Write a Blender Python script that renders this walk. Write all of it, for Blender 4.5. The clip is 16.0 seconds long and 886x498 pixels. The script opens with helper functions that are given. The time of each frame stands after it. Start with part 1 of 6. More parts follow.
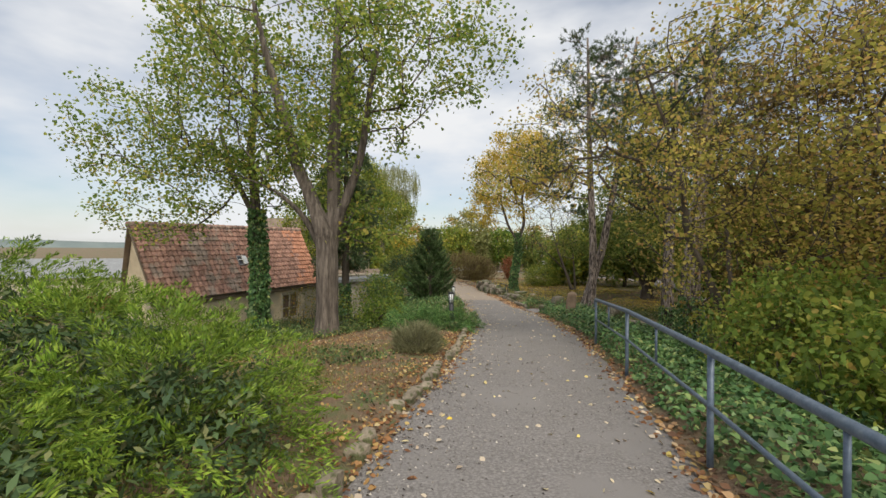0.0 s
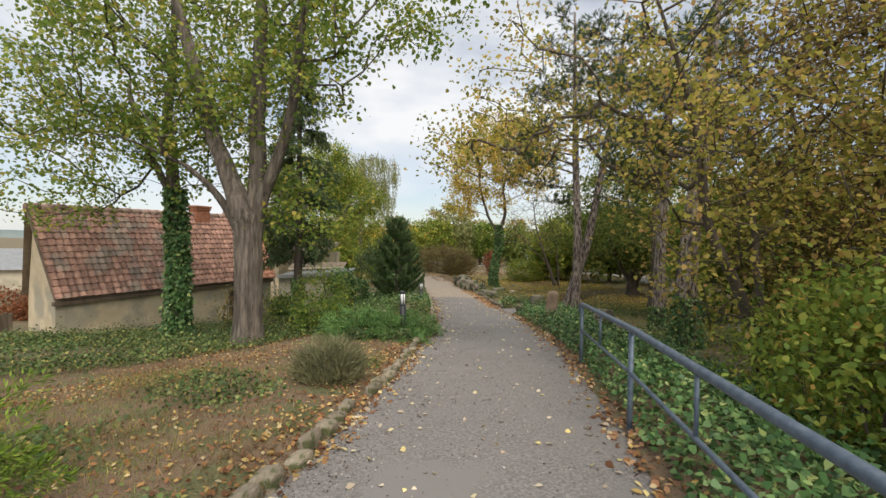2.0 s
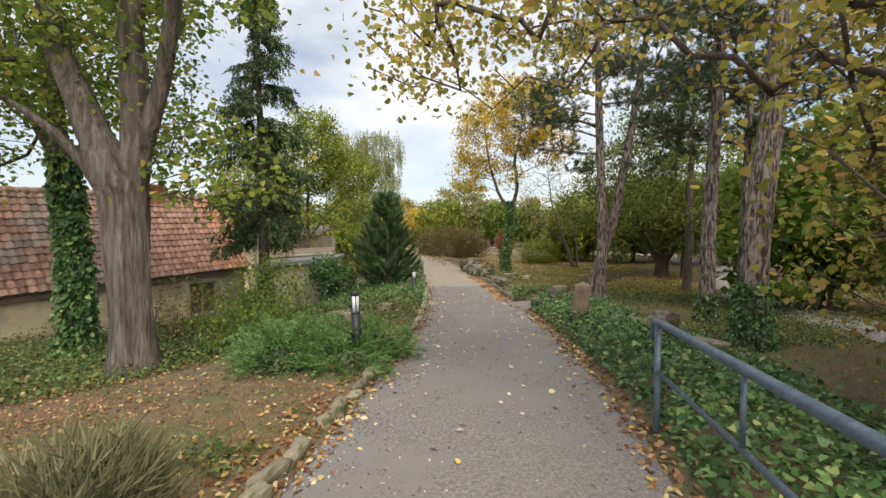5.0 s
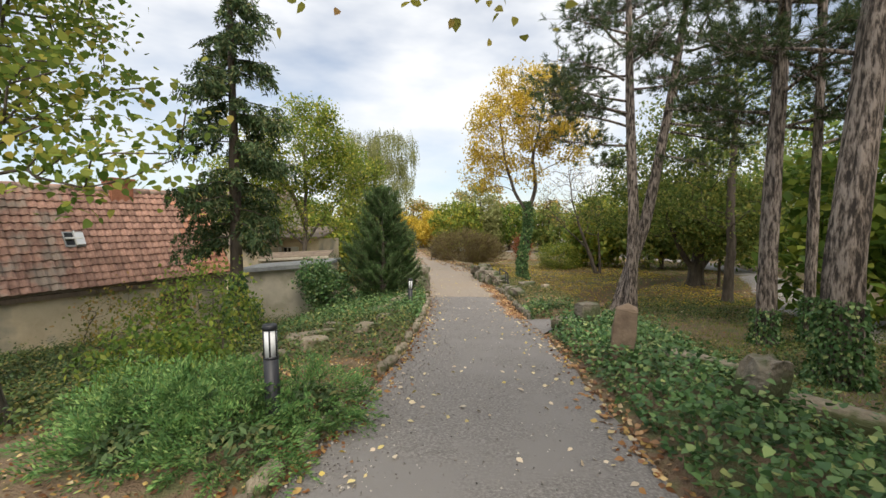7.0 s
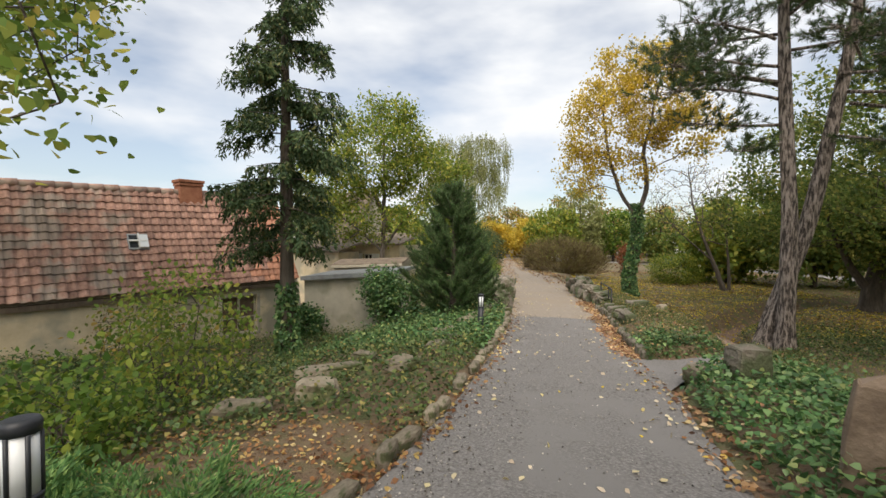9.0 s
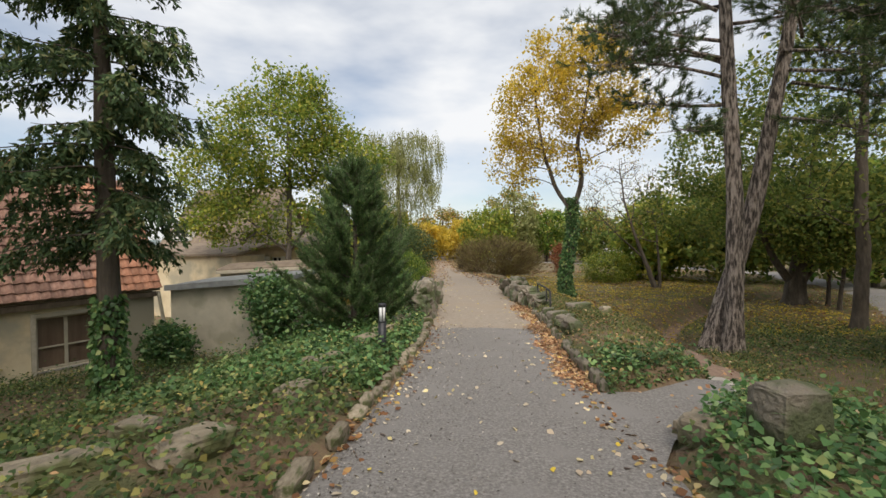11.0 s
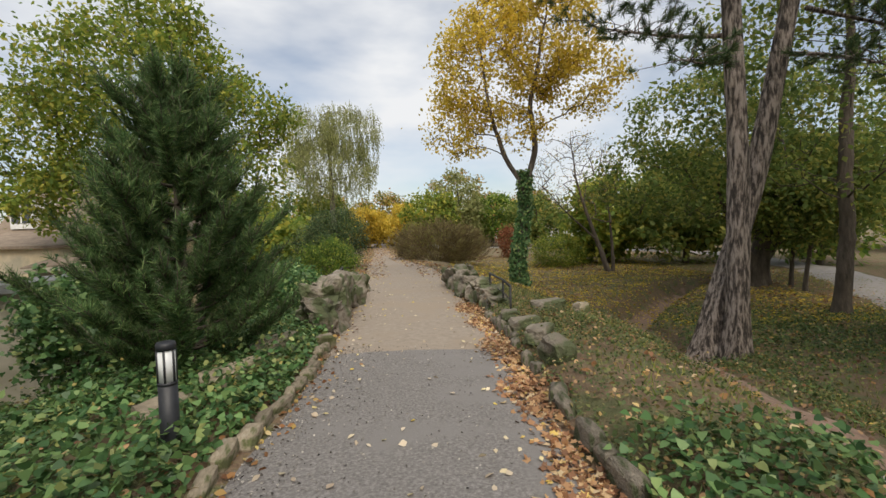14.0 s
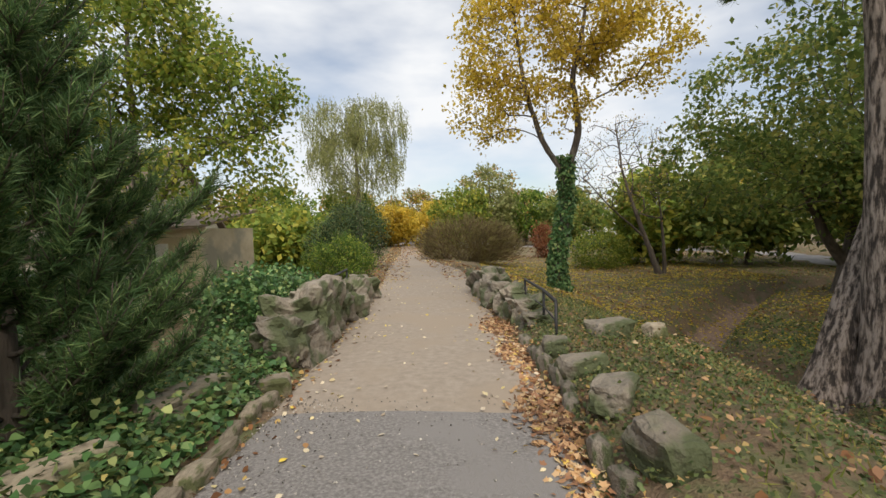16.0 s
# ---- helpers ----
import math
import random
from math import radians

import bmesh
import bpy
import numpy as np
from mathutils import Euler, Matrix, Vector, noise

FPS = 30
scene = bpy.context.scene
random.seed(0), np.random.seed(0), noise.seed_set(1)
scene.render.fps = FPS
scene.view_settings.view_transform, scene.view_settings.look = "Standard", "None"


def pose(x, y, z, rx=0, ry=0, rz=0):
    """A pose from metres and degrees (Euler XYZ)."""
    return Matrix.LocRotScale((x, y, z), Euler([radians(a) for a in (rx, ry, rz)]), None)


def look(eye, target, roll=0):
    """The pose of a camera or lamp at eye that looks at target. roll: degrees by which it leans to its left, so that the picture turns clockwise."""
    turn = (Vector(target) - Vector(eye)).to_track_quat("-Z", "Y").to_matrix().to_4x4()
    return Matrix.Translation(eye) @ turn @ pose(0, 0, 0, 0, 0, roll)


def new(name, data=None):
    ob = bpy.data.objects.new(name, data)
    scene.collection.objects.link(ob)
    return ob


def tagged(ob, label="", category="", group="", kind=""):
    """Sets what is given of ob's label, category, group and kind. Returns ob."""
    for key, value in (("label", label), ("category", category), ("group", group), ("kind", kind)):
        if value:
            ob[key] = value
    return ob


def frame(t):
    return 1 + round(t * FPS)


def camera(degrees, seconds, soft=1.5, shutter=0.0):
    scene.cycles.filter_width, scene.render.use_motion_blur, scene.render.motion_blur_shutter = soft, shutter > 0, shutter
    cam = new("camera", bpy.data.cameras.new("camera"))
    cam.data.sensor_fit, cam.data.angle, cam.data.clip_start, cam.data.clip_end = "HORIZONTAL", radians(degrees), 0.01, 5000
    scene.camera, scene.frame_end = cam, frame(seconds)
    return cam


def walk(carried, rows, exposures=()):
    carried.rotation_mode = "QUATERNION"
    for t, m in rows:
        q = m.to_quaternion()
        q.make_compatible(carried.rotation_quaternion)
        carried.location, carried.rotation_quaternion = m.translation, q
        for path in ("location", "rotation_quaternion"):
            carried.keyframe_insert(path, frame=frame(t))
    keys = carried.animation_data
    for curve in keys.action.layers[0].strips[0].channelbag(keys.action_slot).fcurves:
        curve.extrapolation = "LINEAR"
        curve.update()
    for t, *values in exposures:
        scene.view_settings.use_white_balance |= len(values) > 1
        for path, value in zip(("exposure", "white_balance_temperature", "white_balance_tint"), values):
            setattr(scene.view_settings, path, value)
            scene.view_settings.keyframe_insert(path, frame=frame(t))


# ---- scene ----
cam = camera(91.2, 16.0)
PATH = [
    (0, (0.246, 0.276, 1.594), (0.237, 2.276, 1.593), 0.4),
    (0.5, (0.47, 0.886, 1.556), (0.469, 2.886, 1.546), 0.7),
    (1, (0.675, 1.537, 1.512), (0.697, 3.536, 1.51), 0.7),
    (1.5, (0.864, 2.142, 1.493), (0.908, 4.142, 1.476), 1.1),
    (2, (1.074, 2.809, 1.479), (1.132, 4.808, 1.451), 0.9),
    (2.5, (1.26, 3.438, 1.448), (1.339, 5.435, 1.386), 0.7),
    (3, (1.362, 4.035, 1.435), (1.447, 6.031, 1.344), 0.5),
    (3.5, (1.503, 4.649, 1.446), (1.567, 6.646, 1.352), 0.1),
    (4, (1.539, 5.298, 1.331), (1.585, 7.296, 1.247), 0.5),
    (4.2, (1.571, 5.559, 1.344), (1.611, 7.557, 1.252), 0.2),
    (6.3, (2.169, 7.984, 1.278), (2.114, 9.98, 1.162), -0.3),
    (6.5, (2.183, 8.311, 1.257), (2.129, 10.308, 1.154), -0.2),
    (7, (2.279, 9.001, 1.237), (2.191, 10.997, 1.143), -0.2),
    (7.5, (2.365, 9.649, 1.217), (2.171, 11.638, 1.142), 0.6),
    (8, (2.414, 10.372, 1.218), (2.076, 12.342, 1.152), 0.5),
    (8.5, (2.484, 11.03, 1.193), (1.951, 12.957, 1.143), 0.8),
    (8.7, (2.513, 11.341, 1.138), (1.976, 13.267, 1.087), 0.4),
    (10.8, (2.737, 14.462, 0.844), (2.437, 16.439, 0.809), -0.9),
    (11, (2.717, 14.75, 0.787), (2.469, 16.734, 0.752), -0.7),
    (11.5, (2.774, 15.446, 0.771), (2.58, 17.436, 0.719), -0.6),
    (12, (2.822, 16.108, 0.751), (2.667, 18.1, 0.66), 1.0),
    (12.5, (2.822, 16.786, 0.712), (2.749, 18.783, 0.623), 0.6),
    (13, (2.833, 17.441, 0.651), (2.783, 19.438, 0.565), -1.8),
    (13.5, (2.833, 18.166, 0.61), (2.834, 20.163, 0.508), -2.6),
    (14, (2.859, 18.859, 0.532), (2.863, 20.857, 0.432), -1.7),
    (14.5, (2.89, 19.506, 0.517), (2.845, 21.502, 0.4), -2.2),
    (15, (2.911, 20.232, 0.511), (2.868, 22.228, 0.395), -1.3),
    (15.5, (2.88, 20.877, 0.507), (2.761, 22.869, 0.374), -1.3),
    (16, (3.093, 21.503, 0.394), (2.949, 23.495, 0.293), -1.7),
]
walk(cam, [(t, look(eye, target, roll)) for t, eye, target, roll in PATH],
     [(0, -0.1), (1.5, -0.03), (3, 0.1), (7, 0.18), (8.7, 0.12), (11, 0.0), (13, -0.08), (15, -0.1), (16, 0.02)])

# ---- world and light ----
world = bpy.data.worlds.new("sky")
scene.world = world
world.use_nodes = True
wn, wl = world.node_tree.nodes, world.node_tree.links
wn.clear()
w_out = wn.new("ShaderNodeOutputWorld")
w_bg = wn.new("ShaderNodeBackground")
w_sky = wn.new("ShaderNodeTexSky")
w_sky.sky_type = "NISHITA"
w_sky.sun_disc = False
w_sky.sun_elevation = radians(44)
w_sky.sun_rotation = radians(165)
w_tc = wn.new("ShaderNodeTexCoord")
w_map = wn.new("ShaderNodeMapping")
w_map.inputs["Scale"].default_value = (1.0, 1.0, 2.6)
w_noise = wn.new("ShaderNodeTexNoise")
w_noise.inputs["Scale"].default_value = 2.3
w_noise.inputs["Detail"].default_value = 5.0
w_noise.inputs["Roughness"].default_value = 0.5
w_ramp = wn.new("ShaderNodeValToRGB")
w_ramp.color_ramp.elements[0].position, w_ramp.color_ramp.elements[0].color = 0.38, (0.3, 0.3, 0.3, 1)
w_ramp.color_ramp.elements[1].position, w_ramp.color_ramp.elements[1].color = 0.62, (1, 1, 1, 1)
w_mix = wn.new("ShaderNodeMixRGB")
w_mix.inputs["Color2"].default_value = (7.75, 7.85, 8.0, 1)
wl.new(w_tc.outputs["Generated"], w_map.inputs["Vector"])
wl.new(w_map.outputs["Vector"], w_noise.inputs["Vector"])
wl.new(w_noise.outputs["Fac"], w_ramp.inputs["Fac"])
wl.new(w_ramp.outputs["Color"], w_mix.inputs["Fac"])
wl.new(w_sky.outputs["Color"], w_mix.inputs["Color1"])
wl.new(w_mix.outputs["Color"], w_bg.inputs["Color"])
w_bg.inputs["Strength"].default_value = 0.12
wl.new(w_bg.outputs["Background"], w_out.inputs["Surface"])
sun = new("sun", bpy.data.lights.new("sun", "SUN"))
sun.data.energy, sun.data.angle, sun.data.color = 3.6, radians(45), (1.0, 0.9, 0.76)
sun.matrix_world = look((6, -22, 26), (0, 0, 0))


# ---- materials ----
def ramp_node(nt, stops):
    r = nt.nodes.new("ShaderNodeValToRGB")
    els = r.color_ramp.elements
    for i, (p, c) in enumerate(stops):
        e = els[i] if i < 2 else els.new(p)
        e.position, e.color = p, (*c, 1)
    return r


def surface(name, stops, scale=6.0, rough=0.85, bump=0.3, fine=60.0, metallic=0.0, detail=6.0, stretch=(1, 1, 1), spots=None, per_piece=0.0, dist=0.02):
    """Noise-coloured surface with fine relief; spots = (colour, scale, amount) adds blotches; per_piece varies each object's value."""
    m = bpy.data.materials.new(name)
    m.use_nodes = True
    nt = m.node_tree
    b = nt.nodes["Principled BSDF"]
    b.inputs["Roughness"].default_value, b.inputs["Metallic"].default_value = rough, metallic
    tc = nt.nodes.new("ShaderNodeTexCoord")
    mp = nt.nodes.new("ShaderNodeMapping")
    mp.inputs["Scale"].default_value = stretch
    nt.links.new(tc.outputs["Object"], mp.inputs["Vector"])
    n1 = nt.nodes.new("ShaderNodeTexNoise")
    n1.inputs["Scale"].default_value, n1.inputs["Detail"].default_value, n1.inputs["Roughness"].default_value = scale, detail, 0.65
    nt.links.new(mp.outputs["Vector"], n1.inputs["Vector"])
    r = ramp_node(nt, stops)
    nt.links.new(n1.outputs["Fac"], r.inputs["Fac"])
    col = r.outputs["Color"]
    if spots:
        n3 = nt.nodes.new("ShaderNodeTexNoise")
        n3.inputs["Scale"].default_value, n3.inputs["Detail"].default_value = spots[1], 7.0
        nt.links.new(tc.outputs["Object"], n3.inputs["Vector"])
        r3 = ramp_node(nt, [(0.5 - spots[2] * 0.2 + 0.06, (0, 0, 0)), (0.5 - spots[2] * 0.2 + 0.16, (1, 1, 1))])
        nt.links.new(n3.outputs["Fac"], r3.inputs["Fac"])
        mx = nt.nodes.new("ShaderNodeMixRGB")
        mx.inputs["Color2"].default_value = (*spots[0], 1)
        nt.links.new(r3.outputs["Color"], mx.inputs["Fac"])
        nt.links.new(col, mx.inputs["Color1"])
        col = mx.outputs["Color"]
    if per_piece:
        oi = nt.nodes.new("ShaderNodeObjectInfo")
        geo = nt.nodes.new("ShaderNodeNewGeometry")
        ad = nt.nodes.new("ShaderNodeMath")
        ad.operation = "ADD"
        nt.links.new(oi.outputs["Random"], ad.inputs[0])
        nt.links.new(geo.outputs["Random Per Island"], ad.inputs[1])
        fr = nt.nodes.new("ShaderNodeMath")
        fr.operation = "FRACT"
        nt.links.new(ad.outputs[0], fr.inputs[0])
        mr = nt.nodes.new("ShaderNodeMapRange")
        mr.inputs["To Min"].default_value, mr.inputs["To Max"].default_value = 1 - per_piece, 1 + per_piece
        nt.links.new(fr.outputs[0], mr.inputs["Value"])
        hs = nt.nodes.new("ShaderNodeHueSaturation")
        nt.links.new(mr.outputs["Result"], hs.inputs["Value"])
        nt.links.new(col, hs.inputs["Color"])
        col = hs.outputs["Color"]
    nt.links.new(col, b.inputs["Base Color"])
    if bump:
        n2 = nt.nodes.new("ShaderNodeTexNoise")
        n2.inputs["Scale"].default_value, n2.inputs["Detail"].default_value = fine, 5.0
        nt.links.new(mp.outputs["Vector"], n2.inputs["Vector"])
        bp = nt.nodes.new("ShaderNodeBump")
        bp.inputs["Strength"].default_value, bp.inputs["Distance"].default_value = bump, dist
        nt.links.new(n2.outputs["Fac"], bp.inputs["Height"])
        nt.links.new(bp.outputs["Normal"], b.inputs["Normal"])
    return m


def foliage(name, stops, through_light=0.35, rough=0.6, clump=0.9, low=0.7, high=1.25):
    """Leaf material: every leaf takes its own colour from the stops; some light passes through."""
    m = bpy.data.materials.new(name)
    m.use_nodes = True
    nt = m.node_tree
    b = nt.nodes["Principled BSDF"]
    b.inputs["Roughness"].default_value = rough
    b.inputs["Specular IOR Level"].default_value = 0.3
    geo = nt.nodes.new("ShaderNodeNewGeometry")
    r = ramp_node(nt, stops)
    nt.links.new(geo.outputs["Random Per Island"], r.inputs["Fac"])
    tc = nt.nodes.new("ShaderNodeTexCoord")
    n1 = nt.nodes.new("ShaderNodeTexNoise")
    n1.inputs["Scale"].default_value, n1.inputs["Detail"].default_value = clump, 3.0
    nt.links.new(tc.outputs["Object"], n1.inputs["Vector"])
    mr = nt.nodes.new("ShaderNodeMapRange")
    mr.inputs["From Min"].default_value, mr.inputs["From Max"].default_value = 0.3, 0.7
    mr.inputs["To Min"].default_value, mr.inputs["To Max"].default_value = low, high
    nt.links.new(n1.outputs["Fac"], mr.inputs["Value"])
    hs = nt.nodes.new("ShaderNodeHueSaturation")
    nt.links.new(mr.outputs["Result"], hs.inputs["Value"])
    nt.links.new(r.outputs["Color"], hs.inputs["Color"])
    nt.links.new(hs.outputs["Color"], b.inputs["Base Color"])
    tr = nt.nodes.new("ShaderNodeBsdfTranslucent")
    nt.links.new(hs.outputs["Color"], tr.inputs["Color"])
    mx = nt.nodes.new("ShaderNodeMixShader")
    mx.inputs["Fac"].default_value = through_light
    nt.links.new(b.outputs["BSDF"], mx.inputs[1])
    nt.links.new(tr.outputs["BSDF"], mx.inputs[2])
    nt.links.new(mx.outputs["Shader"], nt.nodes["Material Output"].inputs["Surface"])
    return m


M_SOIL = surface("soil", [(0.3, (0.13, 0.085, 0.055)), (0.5, (0.21, 0.145, 0.092)), (0.7, (0.18, 0.15, 0.08))], 11, 0.95, 0.9, 45, spots=((0.13, 0.135, 0.06), 2.2, 0.35), dist=0.04)
M_ASPHALT = surface("worn_asphalt", [(0.3, (0.118, 0.11, 0.106)), (0.5, (0.205, 0.193, 0.187)), (0.7, (0.325, 0.308, 0.296))], 38, 0.92, 0.9, 120, spots=((0.225, 0.213, 0.207), 0.9, 0.25), dist=0.008)
M_SAND = surface("packed_sand", [(0.3, (0.25, 0.21, 0.17)), (0.6, (0.33, 0.28, 0.23)), (0.75, (0.39, 0.335, 0.28))], 9, 0.95, 0.4, 110, spots=((0.31, 0.255, 0.2), 0.6, 0.3), dist=0.008)
M_DIRT = surface("bare_dirt", [(0.3, (0.19, 0.125, 0.09)), (0.6, (0.29, 0.2, 0.15)), (0.8, (0.36, 0.265, 0.2))], 7, 0.95, 0.5, 70)
M_ROAD = surface("road_asphalt", [(0.3, (0.26, 0.24, 0.24)), (0.7, (0.36, 0.34, 0.34))], 3, 0.9, 0.2, 60)
M_STONE = surface("sandstone", [(0.25, (0.17, 0.14, 0.1)), (0.5, (0.3, 0.255, 0.19)), (0.75, (0.42, 0.37, 0.29))], 5, 0.92, 0.7, 24, spots=((0.1, 0.11, 0.045), 2.5, 0.35), per_piece=0.3, dist=0.03)
M_BROWNSTONE = surface("brown_stone", [(0.25, (0.12, 0.085, 0.06)), (0.5, (0.22, 0.16, 0.115)), (0.75, (0.3, 0.23, 0.17))], 5, 0.92, 0.6, 24, dist=0.02)
M_ROCK = surface("grey_rock", [(0.25, (0.11, 0.095, 0.075)), (0.5, (0.235, 0.205, 0.165)), (0.75, (0.38, 0.335, 0.275))], 4, 0.92, 0.9, 18, spots=((0.085, 0.1, 0.048), 2.0, 0.55), per_piece=0.2, dist=0.05)
M_BARK = surface("grey_bark", [(0.34, (0.05, 0.041, 0.035)), (0.5, (0.12, 0.1, 0.082)), (0.66, (0.22, 0.187, 0.158))], 11, 0.95, 1.0, 22, stretch=(1, 1, 0.13), dist=0.05)
M_BARKD = surface("dark_bark", [(0.3, (0.05, 0.04, 0.032)), (0.6, (0.12, 0.098, 0.078)), (0.8, (0.2, 0.17, 0.14))], 6, 0.95, 0.9, 16, stretch=(1, 1, 0.25), dist=0.05)
M_PINEBARK = surface("pine_bark", [(0.42, (0.045, 0.037, 0.032)), (0.5, (0.19, 0.155, 0.13)), (0.58, (0.36, 0.305, 0.265))], 13, 0.95, 1.0, 13, stretch=(1, 1, 0.2), dist=0.09)
M_IVY = foliage("ivy_leaves", [(0.0, (0.05, 0.115, 0.042)), (0.5, (0.1, 0.205, 0.068)), (0.88, (0.21, 0.33, 0.12)), (1.0, (0.42, 0.46, 0.17))], 0.2, 0.4)
M_IVYPALE = foliage("pale_ivy_leaves", [(0.0, (0.05, 0.075, 0.025)), (0.5, (0.11, 0.15, 0.05)), (0.8, (0.19, 0.2, 0.07)), (0.92, (0.3, 0.19, 0.09)), (1.0, (0.5, 0.36, 0.14))], 0.2, 0.5)
M_IVYMID = foliage("mixed_ivy_leaves", [(0.0, (0.05, 0.09, 0.03)), (0.5, (0.1, 0.165, 0.05)), (0.85, (0.2, 0.24, 0.075)), (1.0, (0.45, 0.36, 0.12))], 0.2, 0.45, clump=1.6, low=0.55, high=1.3)
M_GRASS = foliage("grass", [(0.0, (0.13, 0.2, 0.04)), (0.6, (0.27, 0.32, 0.07)), (1.0, (0.45, 0.39, 0.13))], 0.35)
M_DRY = foliage("dry_grass", [(0.0, (0.2, 0.13, 0.07)), (0.5, (0.3, 0.195, 0.115)), (1.0, (0.44, 0.32, 0.2))], 0.3)
M_LITTER = foliage("fallen_leaves", [(0.0, (0.11, 0.05, 0.025)), (0.35, (0.26, 0.12, 0.05)), (0.6, (0.4, 0.22, 0.0896)), (0.85, (0.5, 0.36, 0.12)), (1.0, (0.6, 0.5, 0.3))], 0.15)
M_ORANGE = foliage("orange_fallen_leaves", [(0.0, (0.14, 0.075, 0.045)), (0.4, (0.33, 0.17, 0.09)), (0.75, (0.52, 0.33, 0.17)), (0.93, (0.62, 0.48, 0.3)), (1.0, (0.7, 0.5, 0.1))], 0.15)
M_PALE = foliage("pale_fallen_leaves", [(0.0, (0.462, 0.363, 0.264)), (0.6, (0.66, 0.572, 0.44)), (0.9, (0.66, 0.55, 0.22)), (1.0, (0.75, 0.55, 0.055))], 0.1)
M_MAPLE = foliage("maple_leaves", [(0.0, (0.12, 0.21, 0.04)), (0.5, (0.26, 0.35, 0.075)), (0.88, (0.46, 0.48, 0.1)), (1.0, (0.64, 0.5, 0.12))], 0.6, clump=0.8, low=0.7, high=1.25)
M_THICKET = foliage("thicket_leaves", [(0.0, (0.18, 0.19, 0.04)), (0.45, (0.4, 0.38, 0.085)), (0.7, (0.58, 0.5, 0.12)), (0.86, (0.55, 0.33, 0.14)), (1.0, (0.8, 0.66, 0.18))], 0.6, clump=0.7, low=0.65, high=1.3)
M_GREENLEAF = foliage("green_leaves", [(0.0, (0.075, 0.15, 0.03)), (0.6, (0.18, 0.28, 0.05)), (1.0, (0.4, 0.44, 0.08))], 0.5)
M_RUSSET = foliage("russet_leaves", [(0.0, (0.09, 0.075, 0.028)), (0.45, (0.2, 0.15, 0.05)), (0.75, (0.3, 0.2, 0.075)), (1.0, (0.42, 0.33, 0.09))], 0.4, clump=0.7, low=0.6, high=1.3)
M_HAZEL = foliage("hazel_leaves", [(0.0, (0.14, 0.23, 0.045)), (0.6, (0.3, 0.4, 0.08)), (0.9, (0.5, 0.52, 0.11)), (1.0, (0.6, 0.38, 0.12))], 0.55, clump=1.5, low=0.6, high=1.3)
M_WALNUT = foliage("walnut_leaves", [(0.0, (0.13, 0.21, 0.04)), (0.6, (0.27, 0.34, 0.06)), (1.0, (0.55, 0.5, 0.09))], 0.5)
M_YELLOW = foliage("yellow_leaves", [(0.0, (0.45, 0.36, 0.045)), (0.5, (0.7, 0.52, 0.075)), (1.0, (0.8, 0.63, 0.13))], 0.55)
M_WILLOW = foliage("willow_leaves", [(0.0, (0.2, 0.23, 0.08)), (1.0, (0.42, 0.42, 0.18))], 0.45)
M_DARKTREE = foliage("dark_leaves", [(0.0, (0.1, 0.16, 0.045)), (0.6, (0.21, 0.28, 0.07)), (1.0, (0.46, 0.43, 0.11))], 0.55)
M_BACK = foliage("autumn_leaves", [(0.0, (0.117, 0.156, 0.039)), (0.5, (0.286, 0.273, 0.065)), (0.8, (0.546, 0.39, 0.091)), (1.0, (0.52, 0.26, 0.104))], 0.4)
M_BROWNBUSH = foliage("bare_twigs", [(0.0, (0.108, 0.078, 0.042)), (0.6, (0.204, 0.156, 0.072)), (1.0, (0.264, 0.252, 0.084))], 0.3)
M_RED = foliage("copper_leaves", [(0.0, (0.2, 0.07, 0.035)), (1.0, (0.36, 0.16, 0.07))], 0.4)
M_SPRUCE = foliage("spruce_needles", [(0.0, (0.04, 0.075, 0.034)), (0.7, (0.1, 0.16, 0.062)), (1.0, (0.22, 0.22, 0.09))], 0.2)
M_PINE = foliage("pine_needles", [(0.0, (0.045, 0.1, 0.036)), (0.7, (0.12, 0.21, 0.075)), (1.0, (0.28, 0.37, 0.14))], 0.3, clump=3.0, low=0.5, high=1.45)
# Wide low-high clump range puts dark gaps and lit tufts into the juniper colour.
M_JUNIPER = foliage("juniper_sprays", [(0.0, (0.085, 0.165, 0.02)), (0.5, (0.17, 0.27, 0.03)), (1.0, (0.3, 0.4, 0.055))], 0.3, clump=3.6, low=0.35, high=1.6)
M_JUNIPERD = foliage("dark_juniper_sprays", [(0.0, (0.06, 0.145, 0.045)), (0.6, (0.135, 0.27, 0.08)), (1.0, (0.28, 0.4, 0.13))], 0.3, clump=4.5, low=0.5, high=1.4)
M_SAGE = foliage("sage_leaves", [(0.0, (0.13, 0.14, 0.07)), (1.0, (0.3, 0.29, 0.16))], 0.25)
M_RENDER = surface("old_render", [(0.3, (0.5, 0.41, 0.265)), (0.55, (0.65, 0.55, 0.38)), (0.75, (0.72, 0.63, 0.46))], 1.2, 0.95, 0.35, 30, spots=((0.4, 0.36, 0.27), 0.8, 0.3))
M_GARAGE = surface("grey_render", [(0.3, (0.44, 0.4, 0.31)), (0.7, (0.58, 0.53, 0.42))], 1.5, 0.95, 0.3, 30, spots=((0.38, 0.35, 0.26), 0.9, 0.3))
M_TILE = surface("clay_tile", [(0.25, (0.17, 0.095, 0.075)), (0.5, (0.36, 0.205, 0.155)), (0.75, (0.47, 0.31, 0.24))], 7, 0.9, 0.4, 40, spots=((0.3, 0.235, 0.19), 1.3, 0.35), per_piece=0.34)
M_TILENEW = surface("newer_clay_tile", [(0.25, (0.36, 0.15, 0.09)), (0.5, (0.52, 0.25, 0.155)), (0.75, (0.6, 0.34, 0.23))], 7, 0.9, 0.4, 40, per_piece=0.22)
